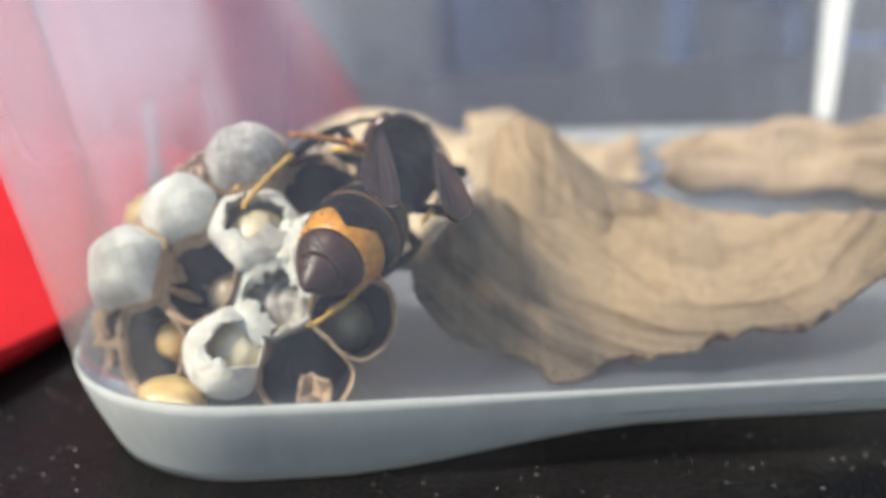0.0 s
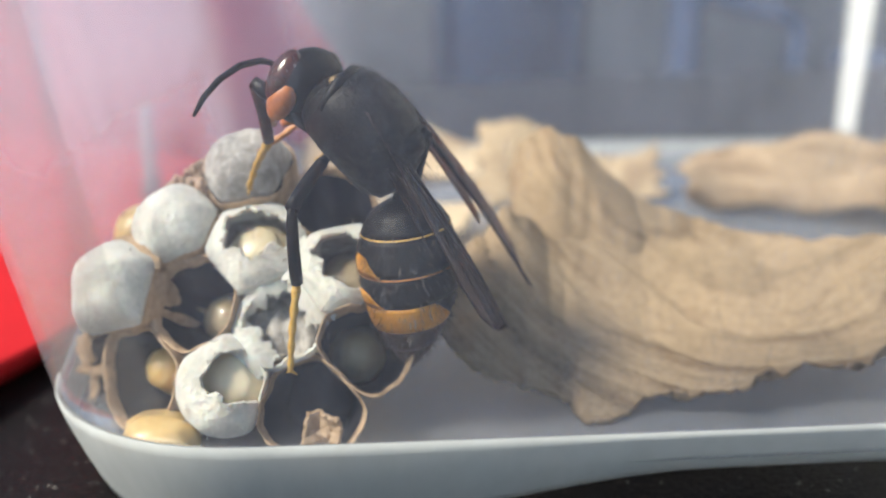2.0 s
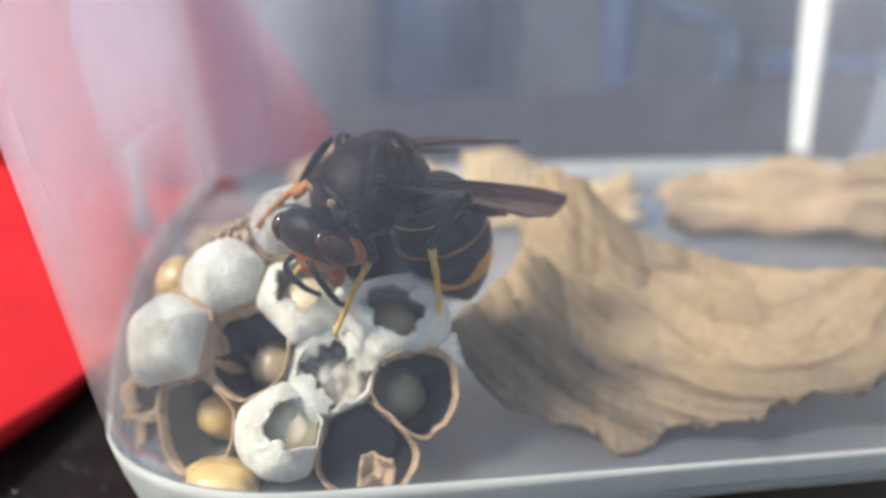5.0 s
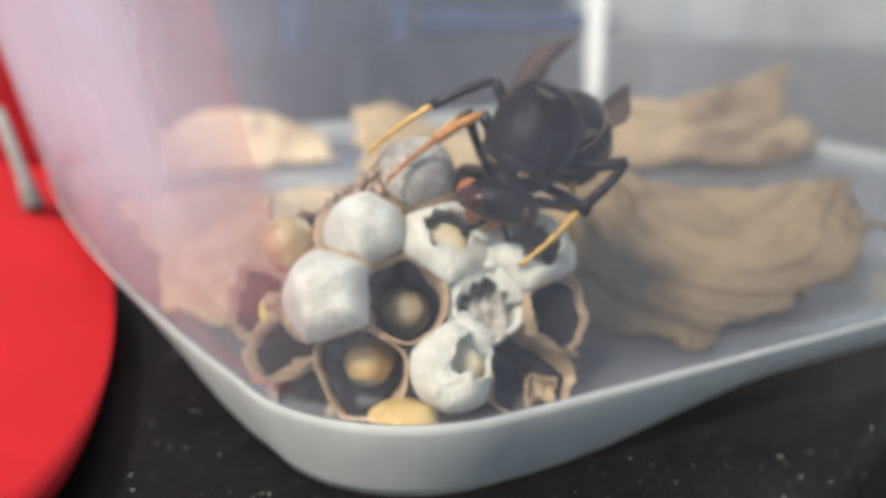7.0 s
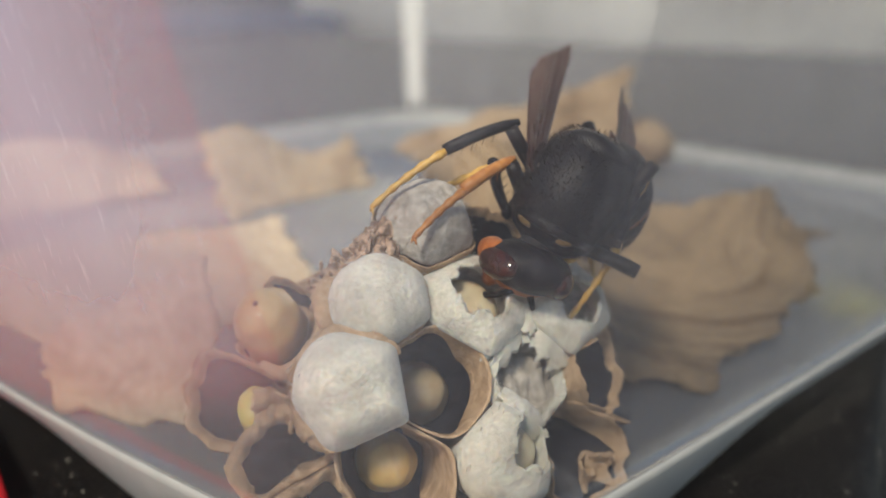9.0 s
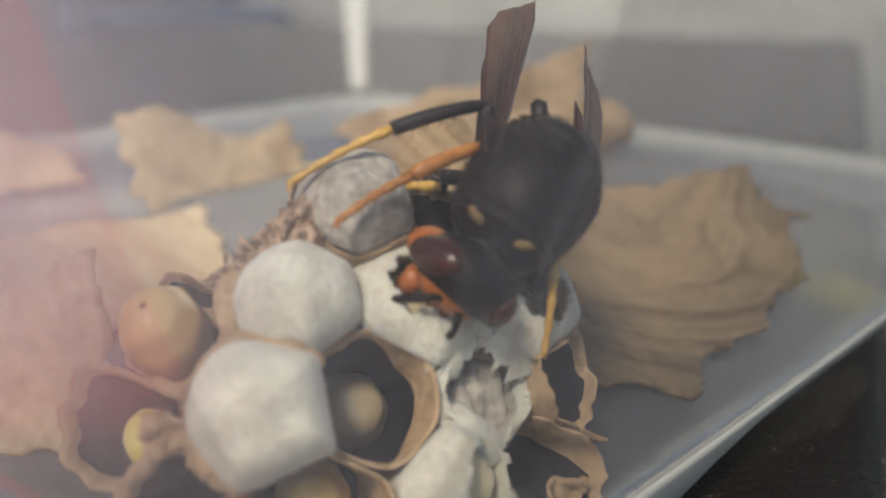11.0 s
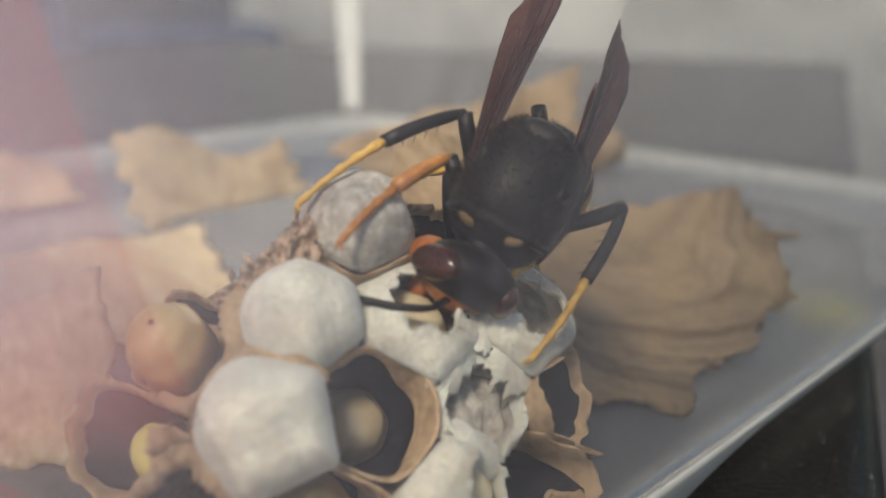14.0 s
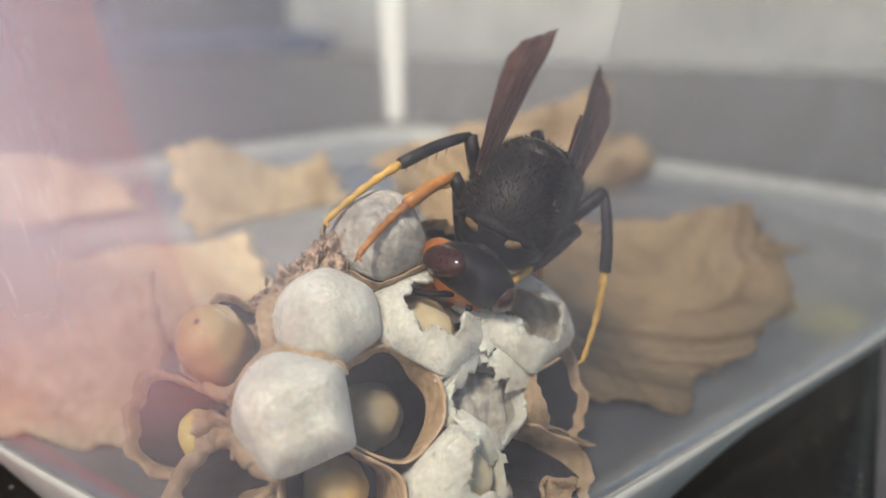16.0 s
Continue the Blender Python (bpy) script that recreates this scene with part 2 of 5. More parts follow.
DULL = surface("dull_yellow_chitin", (0.13, 0.08, 0.03), (0.24, 0.16, 0.06), 1800, rough=(0.4, 0.5), bump=0.00006)
ORANGE = surface("orange_chitin", (0.50, 0.19, 0.015), (0.74, 0.34, 0.04), 1500, rough=(0.3, 0.45), bump=0.00006)
AMBER = surface("amber_leg", (0.34, 0.12, 0.025), (0.56, 0.24, 0.055), 1800, rough=(0.4, 0.5), bump=0.00005)
YELLOW = surface("yellow_leg", (0.50, 0.27, 0.04), (0.74, 0.46, 0.11), 1800, rough=(0.4, 0.5), bump=0.00005)
EYE = surface("eye_brown", (0.020, 0.006, 0.004), (0.060, 0.014, 0.007), 3000, rough=(0.16, 0.25), bump=0)
FILM = wing_film("wing_film")
PAVING = surface("dark_asphalt", (0.022, 0.024, 0.030), (0.050, 0.052, 0.060), 25, rough=(0.8, 0.95), bump=0.002)
STUCCO = surface("grey_stucco", (0.19, 0.195, 0.20), (0.25, 0.255, 0.26), 30, rough=(0.85, 0.95), bump=0.003)
CREAM = surface("cream_stucco", (0.93, 0.91, 0.80), (0.97, 0.95, 0.86), 30, rough=(0.85, 0.95), bump=0.003)
BLUE_PAINT = surface("blue_paint", (0.010, 0.022, 0.060), (0.020, 0.038, 0.085), 12, rough=(0.7, 0.85), bump=0.0005, spec=0.2)
LEAF = surface("yellow_leaf", (0.30, 0.30, 0.02), (0.50, 0.46, 0.05), 300, rough=(0.5, 0.6))


# ---------------------------------------------------------------- mesh helpers
def thing(name, base, label, category, group="", kind=""):
    ob = new(name)
    ob.empty_display_size = 0.01
    ob.location = w(*base)
    return tagged(ob, label, category, group, kind)


def part(name, bm, mat, parent=None, label="", local=False, smooth=True):
    """One mesh under a thing or part. Its bmesh is in centimetres: of the world, or (local) of the parent."""
    me = bpy.data.meshes.new(name)
    off = Vector((0, 0, 0))
    if not local:
        top = parent
        while top is not None:
            off = off + top.location
            top = top.parent
        for v in bm.verts:
            v.co = w(*v.co) - off
    else:
        for v in bm.verts:
            v.co = v.co * CM * GROW
    bmesh.ops.recalc_face_normals(bm, faces=bm.faces)
    for f in bm.faces:
        f.smooth = smooth
    bm.to_mesh(me)
    bm.free()
    me.materials.append(mat)
    ob = new(name, me)
    if parent is not None:
        ob.parent = parent
    return tagged(ob, label)


def lerp(x, xs, ys):
    return float(np.interp(x, xs, ys))


def smooth(a, b, x):
    k = min(1.0, max(0.0, (x - a) / (b - a)))
    return k * k * (3 - 2 * k)


def frame_of(axis, side):
    """Matrix whose z runs along axis and whose x leans to side."""
    z = Vector(axis).normalized()
    x = Vector(side) - z * Vector(side).dot(z)
    x.normalize()
    y = z.cross(x)
    return Matrix((x, y, z)).transposed().to_4x4()


def loft(bm, rings, close_a=True, close_b=True):
    """Skin rings (lists of points, each closed) one after another."""
    rows = [[bm.verts.new(p) for p in r] for r in rings]
    k = len(rows[0])
    for a, b in zip(rows, rows[1:]):
        for i in range(k):
            bm.faces.new((a[i], a[(i + 1) % k], b[(i + 1) % k], b[i]))
    if close_a:
        bm.faces.new(rows[0])
    if close_b:
        bm.faces.new(rows[-1][::-1])
    return rows


def tube(bm, pts, radii, sides=8):
    pts = [Vector(p) for p in pts]
    rings = []
    for i, p in enumerate(pts):
        d = pts[min(i + 1, len(pts) - 1)] - pts[max(i - 1, 0)]
        m = frame_of(d, Vector((0.31, 0.22, 0.93)) if abs(d.normalized().z) < 0.9 else Vector((1, 0, 0)))
        rings.append([p + m @ Vector((radii[i] * math.cos(a), radii[i] * math.sin(a), 0)) for a in (2 * math.pi * k / sides for k in range(sides))])
    loft(bm, rings)


def egg(bm, centre, size, turn=None, seg=20, rings=12, lump=0.0, seed=0.0):
    """A rounded body with half axes size."""
    m = turn or Matrix.Identity(4)
    rows = []
    for j in range(1, rings):
        a = math.pi * j / rings
        row = []
        for i in range(seg):
            b = 2 * math.pi * i / seg
            p = Vector((math.sin(a) * math.cos(b), math.sin(a) * math.sin(b), math.cos(a)))
            g = 1 + lump * noise.noise(p * 2.2 + Vector((seed, 0, 0)))
            row.append(Vector(centre) + m @ Vector((p.x * size[0] * g, p.y * size[1] * g, p.z * size[2] * g)))
        rows.append(row)
    loft(bm, rows)


def sheet(bm, at, nu, nv, thick, ragged=0.0, seed=0.0):
    """A thin plate over u, v in 0..1; at(u, v) gives its middle; its edges are ragged."""
    grid = []
    for i in range(nu + 1):
        row = []
        for j in range(nv + 1):
            u, v = i / nu, j / nv
            eu = ragged * noise.noise(Vector((v * 7 + seed, 1.7, seed))) + 0.5 * ragged * noise.noise(Vector((v * 23 + seed, 4.1, seed)))
            ev = ragged * noise.noise(Vector((u * 7 + seed, 8.3, seed))) + 0.5 * ragged * noise.noise(Vector((u * 23 + seed, 6.1, seed)))
            row.append(Vector(at(u + eu * (abs(2 * u - 1) ** 3), v + ev * (abs(2 * v - 1) ** 3))))
        grid.append(row)
    tops, lows = [], []
    for i in range(nu + 1):
        tr, lr = [], []
        for j in range(nv + 1):
            du = grid[min(i + 1, nu)][j] - grid[max(i - 1, 0)][j]
            dv = grid[i][min(j + 1, nv)] - grid[i][max(j - 1, 0)]
            nn = du.cross(dv).normalized() * thick * 0.5
            tr.append(bm.verts.new(grid[i][j] + nn))
            lr.append(bm.verts.new(grid[i][j] - nn))
        tops.append(tr)
        lows.append(lr)
    for i in range(nu):
        for j in range(nv):
            bm.faces.new((tops[i][j], tops[i + 1][j], tops[i + 1][j + 1], tops[i][j + 1]))
            bm.faces.new((lows[i][j], lows[i][j + 1], lows[i + 1][j + 1], lows[i + 1][j]))
    rim = [(i, 0) for i in range(nu)] + [(nu, j) for j in range(nv)] + [(i, nv) for i in range(nu, 0, -1)] + [(0, j) for j in range(nv, 0, -1)]
    for (a, b), (c, d) in zip(rim, rim[1:] + rim[:1]):
        bm.faces.new((tops[a][b], lows[a][b], lows[c][d], tops[c][d]))


def box(bm, lo, hi, m=None):
    made = bmesh.ops.create_cube(bm, size=1.0)["verts"]
    for v in made:
        p = Vector([lo[k] + (v.co[k] + 0.5) * (hi[k] - lo[k]) for k in range(3)])
        v.co = m @ p if m else p
    return made


def bevel_all(bm, size, seg=2):
    bmesh.ops.bevel(bm, geom=list(bm.edges), offset=size, segments=seg, affect="EDGES", profile=0.6)


# ---------------------------------------------------------------- ground, table, distance
TURN = Matrix.Rotation(radians(29), 4, "Z")


def build_setting():
    bm = bmesh.new()
    box(bm, (-40000, -40000, -90), (40000, 40000, -75.68))
    tagged(part("ground", bm, PAVING), "dark blue-grey asphalt of the yard", "ground", kind="structure")

    table = thing("table", (0, 20, -75.68), "black speckled plastic garden table, dusty top", "table")
    bm = bmesh.new()
    box(bm, (-42, -2.9, -3.2), (51, 37, -0.68), TURN)
    bevel_all(bm, 0.5, 3)
    part("tabletop", bm, TABLE, table)
    for x in (-37, 46):
        for y in (2, 32):
            bm = bmesh.new()
            box(bm, (x - 2, y - 2, -75.68), (x + 2, y + 2, -3.2), TURN)
            bevel_all(bm, 0.4)
            part("leg", bm, TABLE, table)

    # the house behind the terrace
    away = Matrix.Rotation(radians(-22), 4, "Z")
    wall = tagged(new("wall_north"), "grey stucco house wall behind the yard", "wall", kind="structure")
    bm = bmesh.new()
    box(bm, (-420, 330, -75.68), (34, 350, 300), away)
    part("stucco", bm, STUCCO, wall)
    bm = bmesh.new()
    corner = Matrix.Translation(away @ Vector((34, 326, 0))) @ Matrix.Rotation(radians(-62), 4, "Z")
    box(bm, (0, 0, -75.68), (270, 24, 300), corner)
    cream = tagged(new("wall_east"), "cream stucco house wall in full sun", "wall", kind="structure")
    part("stucco", bm, CREAM, cream)
    door = thing("door_1", tuple(away @ Vector((-124, 329, -75.68))), "closed dark blue painted wooden door", "door", kind="structure")
    bm = bmesh.new()
    box(bm, (-146, 325, -74), (-103, 329, 130), away)
    part("door_leaf", bm, BLUE_PAINT, door)
    bm = bmesh.new()
    box(bm, (-151, 323, -75.68), (-146.4, 330, 136), away)
    box(bm, (-102.6, 323, -75.68), (-98, 330, 136), away)
    box(bm, (-146.4, 323, 130.4), (-102.6, 330, 136), away)
    part("door_frame", bm, BLUE_PAINT, door)

    # garden chair beyond the table
    chair = thing("garden_chair", tuple(away @ Vector((-20, 170, -75.68))), "dark blue metal garden chair with open back", "chair")
    for x, r, high in ((-28.5, 2.6, 34), (-11.2, 1.3, -1)):
        bm = bmesh.new()
        tube(bm, [away @ Vector(p) for p in ((x, 152, -75.68), (x, 158, -30), (x, 160, high))], (r, r, r), 10)
        part("leg", bm, BLUE_PAINT, chair)
        bm = bmesh.new()
        tube(bm, [away @ Vector(p) for p in ((x, 195, -75.68), (x, 193, -33))], (r, r), 10)
        part("leg", bm, BLUE_PAINT, chair)
    bm = bmesh.new()
    box(bm, (-31, 156, -34), (-9, 196, -30.5), away)
    bevel_all(bm, 0.8)
    part("seat", bm, BLUE_PAINT, chair)
    bm = bmesh.new()
    tube(bm, [away @ Vector(p) for p in ((-28, 160, 5.5), (-24, 161, 3.5), (-19, 161, 1.5), (-14, 161, 0.5), (-11.2, 160, -1.0))], (2.4, 2.2, 1.7, 1.4, 1.3), 10)
    part("armrest", bm, BLUE_PAINT, chair)

    box_ob = thing("storage_box", tuple(away @ Vector((14, 297, -75.68))), "dark blue garden storage box against the wall", "box")
    bm = bmesh.new()
    box(bm, (-12, 276, -75.68), (40, 318, -16), away)
    bevel_all(bm, 1.5)
    part("body", bm, BLUE_PAINT, box_ob)
    bm = bmesh.new()
    box(bm, (-13.5, 274, -15.8), (41.5, 319, -12), away)
    bevel_all(bm, 1.2)
    part("lid", bm, BLUE_PAINT, box_ob)

    bm = bmesh.new()
    leaf = thing("fallen_leaf", (7.2, -0.7, -0.68), "small yellow-green leaf on the table edge", "leaf")
    sheet(bm, lambda u, v: (6.6 + 1.3 * u, -0.62 + 0.6 * (v - 0.5) * math.sin(math.pi * (0.06 + 0.88 * u)) + 0.5 * u, -0.62 + 0.12 * math.sin(3 * u)), 8, 5, 0.03)
    part("blade", bm, LEAF, leaf)


build_setting()


# ---------------------------------------------------------------- the red cap
def build_cap():
    cap = thing("baseball_cap", (-12.5, 21, -0.68), "bright red cotton baseball cap lying on the table", "cap")
    cx, cy, rx, ry, hh = -12.2, 20.6, 10.6, 11.4, 10.5

    def crown(a, k, grow=0.0):
        z = -0.68 + hh * math.sin(k * math.pi / 2)
        r = (1 - math.sin(k * math.pi / 2) ** 1.1) ** 0.58
        dent = 1 + 0.025 * noise.noise(Vector((3 * math.cos(a), 3 * math.sin(a), k * 3)))
        return (cx + (rx + grow) * r * math.cos(a) * dent, cy + (ry + grow) * r * math.sin(a) * dent, z + grow)

    # six panels, each a curved sheet with a seam between
    for p in range(6):
        a0 = math.pi / 6 + p * math.pi / 3
        bm = bmesh.new()
        sheet(bm, lambda u, v: crown(a0 + (u - 0.5) * (math.pi / 3 - 0.012), 0.97 * v), 10, 14, 0.18)
        part("panel", bm, RED, cap)
    for p in range(6):
        a0 = p * math.pi / 3
        bm = bmesh.new()
        tube(bm, [crown(a0, 0.97 * k / 14, 0.08) for k in range(15)], (0.13,) * 15, 6)
        part("seam", bm, RED, cap)
    bm = bmesh.new()
    egg(bm, (cx, cy, -0.68 + hh), (0.7, 0.7, 0.35))
    part("button", bm, RED, cap)

    # the brim, arched, its sides down on the table
    def brim(u, v):
        s = math.sin(max(-1.0, min(1.0, 2 * u - 1)) * math.pi / 2)
        back_y = cy - ry * math.sqrt(max(0.0, 1 - (0.93 * s) ** 2)) * 0.98
        x = cx + 8.9 * s
        reach = 14.5 * max(0.0, 1 - s ** 4) ** 0.27
        y0 = back_y + 0.2
        y = y0 + v * (cy - ry - reach + 1.5 - y0)
        z = -0.5 + 2.0 * (1 - abs(s) ** 2.0) - 0.5 * v * (1 - s * s)
        return (x, y, z)

    bm = bmesh.new()
    sheet(bm, brim, 96, 24, 0.3)
    b = part("brim", bm, RED, cap)
    for k in range(5):
        v = 0.3 + 0.15 * k
        bm = bmesh.new()
        tube(bm, [Vector(brim(0.06 + 0.88 * i / 40, v)) + Vector((0, 0, 0.135)) for i in range(41)], (0.022,) * 41, 5)
        part("stitching", bm, RED, b)
    bm = bmesh.new()
    tube(bm, [(-4.35, 9.4, 0.15), (-4.5, 9.8, 0.7), (-4.65, 10.2, 1.2), (-4.8, 10.6, 1.7)], (0.20, 0.12, 0.12, 0.10), 8)
    part("cord", bm, GREY_CORD, cap, "short grey cord")


build_cap()

# ---------------------------------------------------------------- the plastic tub
BOX = Matrix.Rotation(radians(8.7), 4, "Z")
X0, X1, Y0, Y1, RAD, FLARE = -2.00, 13.59, -0.61, 15.22, 1.77, 0.234
TOP, CURB, FOOT_Z = 5.4, 0.24, -0.68
BOWS = (0.07, 0.07, 0.2, 0.42)  # how far the front, right, back and left sides swell outwards


def outline(off, ns=26, nc=12):
    """The tub's rounded outline, grown by off: points with their distance from the nearest corner arc."""
    r = RAD + off
    pts = []
    corners = ((X0 + RAD, Y0 + RAD, 180), (X1 - RAD, Y0 + RAD, 270), (X1 - RAD, Y1 - RAD, 0), (X0 + RAD, Y1 - RAD, 90))
    for c, (x, y, a0) in enumerate(corners):
        for k in range(nc + 1):
            a = radians(a0 + 90 * k / nc)
            pts.append((Vector((x + r * math.cos(a), y + r * math.sin(a), 0)), 0.0))
        nx, ny, na = corners[(c + 1) % 4]
        a = radians(a0 + 90)
        p = Vector((x + r * math.cos(a), y + r * math.sin(a), 0))
        q = Vector((nx + r * math.cos(a), ny + r * math.sin(a), 0))
        length = (q - p).length
        outward = Vector((math.cos(a), math.sin(a), 0))
        for k in range(1, ns):
            f = k / ns
            pts.append((p + (q - p) * f + outward * (BOWS[c] * 4 * f * (1 - f)), length * min(f, 1 - f)))
    return pts


def ring_at(off, z):
    return [BOX @ (p + Vector((0, 0, z))) for p, _ in outline(off)]


def build_tub():
    tub = thing("plastic_tub", tuple(BOX @ Vector((7, 7, -0.8))), "clear hazy square plastic tub with rounded corners", "container")
    T = 0.09
    bm = bmesh.new()
    levels = (CURB, 0.5, 1.0, 2.0, 3.0, 4.0, TOP)
    rows = [ring_at(FLARE * z, z) for z in levels] + [ring_at(FLARE * z + T, z) for z in reversed(levels)]
    loft(bm, rows + [rows[0]], False, False)
    bmesh.ops.remove_doubles(bm, verts=bm.verts, dist=1e-5)
    part("wall", bm, CLEAR, tub)

    # milky foot: a band round the bottom that draws in below, arched between the corners
    bm = bmesh.new()
    deep = lambda d: FOOT_Z + 0.40 * smooth(0.5, 4.0, d)
    cols = []
    for k in range(9):
        f = k / 8
        cols.append([BOX @ Vector((*p.xy, CURB + (deep(d) - CURB) * f)) for p, d in outline(T + 0.07 - 0.06 * f - 0.31 * f ** 1.3)])
    for k in range(8, -1, -1):
        f = k / 8
        cols.append([BOX @ Vector((*p.xy, CURB + (deep(d) - CURB) * f)) for p, d in outline(T + 0.03 - 0.06 * f - 0.31 * f ** 1.3)])
    loft(bm, cols + [cols[0]], False, False)
    bmesh.ops.remove_doubles(bm, verts=bm.verts, dist=1e-5)
    part("foot", bm, MILKY, tub, "milky white foot rim")

    bm = bmesh.new()
    loft(bm, [ring_at(-0.03, -0.10), ring_at(-0.03, -0.015)])
    part("base", bm, CLOUDY, tub)

    bm = bmesh.new()
    z = TOP
    rows = [ring_at(FLARE * z - 0.02, z), ring_at(FLARE * z + 0.5, z), ring_at(FLARE * z + 0.5, z + 0.25), ring_at(FLARE * z - 0.02, z + 0.25)]
    loft(bm, rows + [rows[0]], False, False)
    bmesh.ops.remove_doubles(bm, verts=bm.verts, dist=1e-5)
    part("rim", bm, CLOUDY, tub)

    # whitish strip added to paint the bright glint down the far corner
    bm = bmesh.new()
    mid = Vector((X1 - RAD, Y1 - RAD, 0))

    def glint(u, v):
        z = 0.35 + 4.75 * v
        a = radians(47.5 + 14 * u)
        r = RAD + FLARE * z - 0.05
        return BOX @ (mid + Vector((r * math.cos(a), r * math.sin(a), z)))

    sheet(bm, glint, 6, 14, 0.08)
    part("corner_rib", bm, GLINT, tub, "bright corner glint, added as a whitish strip")


build_tub()

# ---------------------------------------------------------------- the comb
CORE = Vector((0.08, 2.8, -0.56))
SIDE = Vector((0.77, -0.19, -0.08))


def cell_frame(p):
    axis = (Vector(p) - CORE).normalized()
    return Matrix.Translation(p) @ frame_of(axis, SIDE)


CELLS = {
    "A": (-1.04, 0.61, 1.72), "B": (-1.48, 0.26, 1.22), "C": (-0.30, 0.38, 1.63), "D": (-1.31, 0.09, 0.56),
    "E": (-0.43, -0.26, 0.58), "F": (0.00, 0.02, 1.01), "G": (0.60, 0.18, 1.46), "H": (0.31, -0.34, 0.46),
    "I": (-0.81, 0.19, 1.15), "J": (-0.42, 0.86, 2.20), "K": (-1.60, 1.48, 1.40), "M": (0.78, -0.15, 0.92),
    "N1": (-2.00, 1.40, 0.90), "N2": (-1.97, 0.70, 0.60), "N3": (-1.86, 0.44, 0.20),
    "O": (0.35, 0.72, 2.05),
}
WIDE = {"N1": 0.50, "N2": 0.50, "N3": 0.44, "D": 0.56, "E": 0.455, "H": 0.51, "K": 0.45, "A": 0.45}
# how much more room a roomy cell takes from its neighbours
SHARE = {"I": 0.05, "D": 0.025, "H": 0.02, "M": 0.025, "E": -0.01}
# walls painted as sunlit, tan far down: the side they face, and how far
SUNLIT = {"D": (("E", 0.48), ("H", 0.1)), "I": (("F", 0.20),), "N1": (("B", 0.25),), "N2": (("B", 0.2), ("D", 0.2)), "N3": (("D", 0.2),), "H": (("M", 0.35),), "M": (("G", 0.1),)}


def reach(key, a):
    """How far a cell reaches from its middle towards the angle a: halfway to its neighbours, or its own width."""
    m = cell_frame(CELLS[key]).inverted()
    total = WIDE.get(key, 0.48) ** -14
    for other, p in CELLS.items():
        q = m @ Vector(p)
        d = q.length
        if other == key or d > 1.15:
            continue
        c = math.cos(a - math.atan2(q.y, q.x))
        if c > 0.25:
            total += (d * (0.505 + SHARE.get(key, 0) - SHARE.get(other, 0)) / c) ** -14
    return total ** (-1 / 14)


def build_cell(comb, key, deep=1.25, rim=0.05, seed=0.0, cut=None, inside=None, thick=0.05):
    """A paper cell that fills the room between its neighbours, narrowing to the back, with a lining and a thick, uneven rim."""
    p = CELLS[key]
    m = cell_frame(p)
    dist = (Vector(p) - CORE).length
    count, levels = 54, 9
    torn = rim > 0.08
    angles = [2 * math.pi * i / count for i in range(count)]
    wide = [reach(key, a) for a in angles]
    sunlit = [0.05] * count
    for other, more in SUNLIT.get(key, ()):
        q = m.inverted() @ Vector(CELLS[other])
        sunlit = [b + more * smooth(0.2, 0.9, math.cos(a - math.atan2(q.y, q.x))) for b, a in zip(sunlit, angles)]

    def ring(inset, f0, rise=0.0, below=0.0):
        row = []
        for a, r, b in zip(angles, wide, sunlit):
            f = f0 + (1 - f0) * b * below
            c, d = math.cos(a), math.sin(a)
            top = rim * noise.noise(Vector((2.3 * c + seed, 2.3 * d, seed))) + 0.4 * rim * noise.noise(Vector((7 * c + seed, 7 * d, seed)))
            top += 0.014 * noise.noise(Vector((13 * c, 13 * d, seed))) + rise - r * r / (2 * dist)
            if cut:
                top += cut(a)
            k = inset * (1 + 0.45 * noise.noise(Vector((3 * c + seed, 3 * d, 3 * f + seed))))
            z = top * (1 - f) - deep * f
            wob = 1 + (0.05 if torn else 0.012) * noise.noise(Vector((2 * c + seed, 2 * d, 2 * f)))
            q = max(0.06, (r - k) * wob) * (dist + z) / dist
            row.append(m @ Vector((q * c, q * d, z)))
        return row

    bm = bmesh.new()
    outer = [ring(0.004, k / levels, -0.03) for k in range(levels + 1)]
    lip = [ring(0.006, 0.0, 0.005), ring(thick * 0.2, 0.0, 0.018), ring(thick * 0.4, 0.0, 0.022), ring(thick * 0.6, 0.0, 0.016), ring(thick * 0.8, 0.0, 0.012), ring(thick, 0.0, -0.015), ring(thick * 1.15, 0.02, -0.02, 0.5), ring(thick * 1.15, 0.06, -0.02, 1.0)]
    loft(bm, outer[::-1] + lip, True, False)
    cell = part("cell", bm, SILK if inside else COMB, comb)
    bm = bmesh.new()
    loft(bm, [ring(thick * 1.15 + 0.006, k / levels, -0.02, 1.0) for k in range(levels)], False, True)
    part("lining", bm, inside or SHADE_LINING, cell, "grey silk lining" if inside else "silk lining, darkened for the shade inside")
    return cell


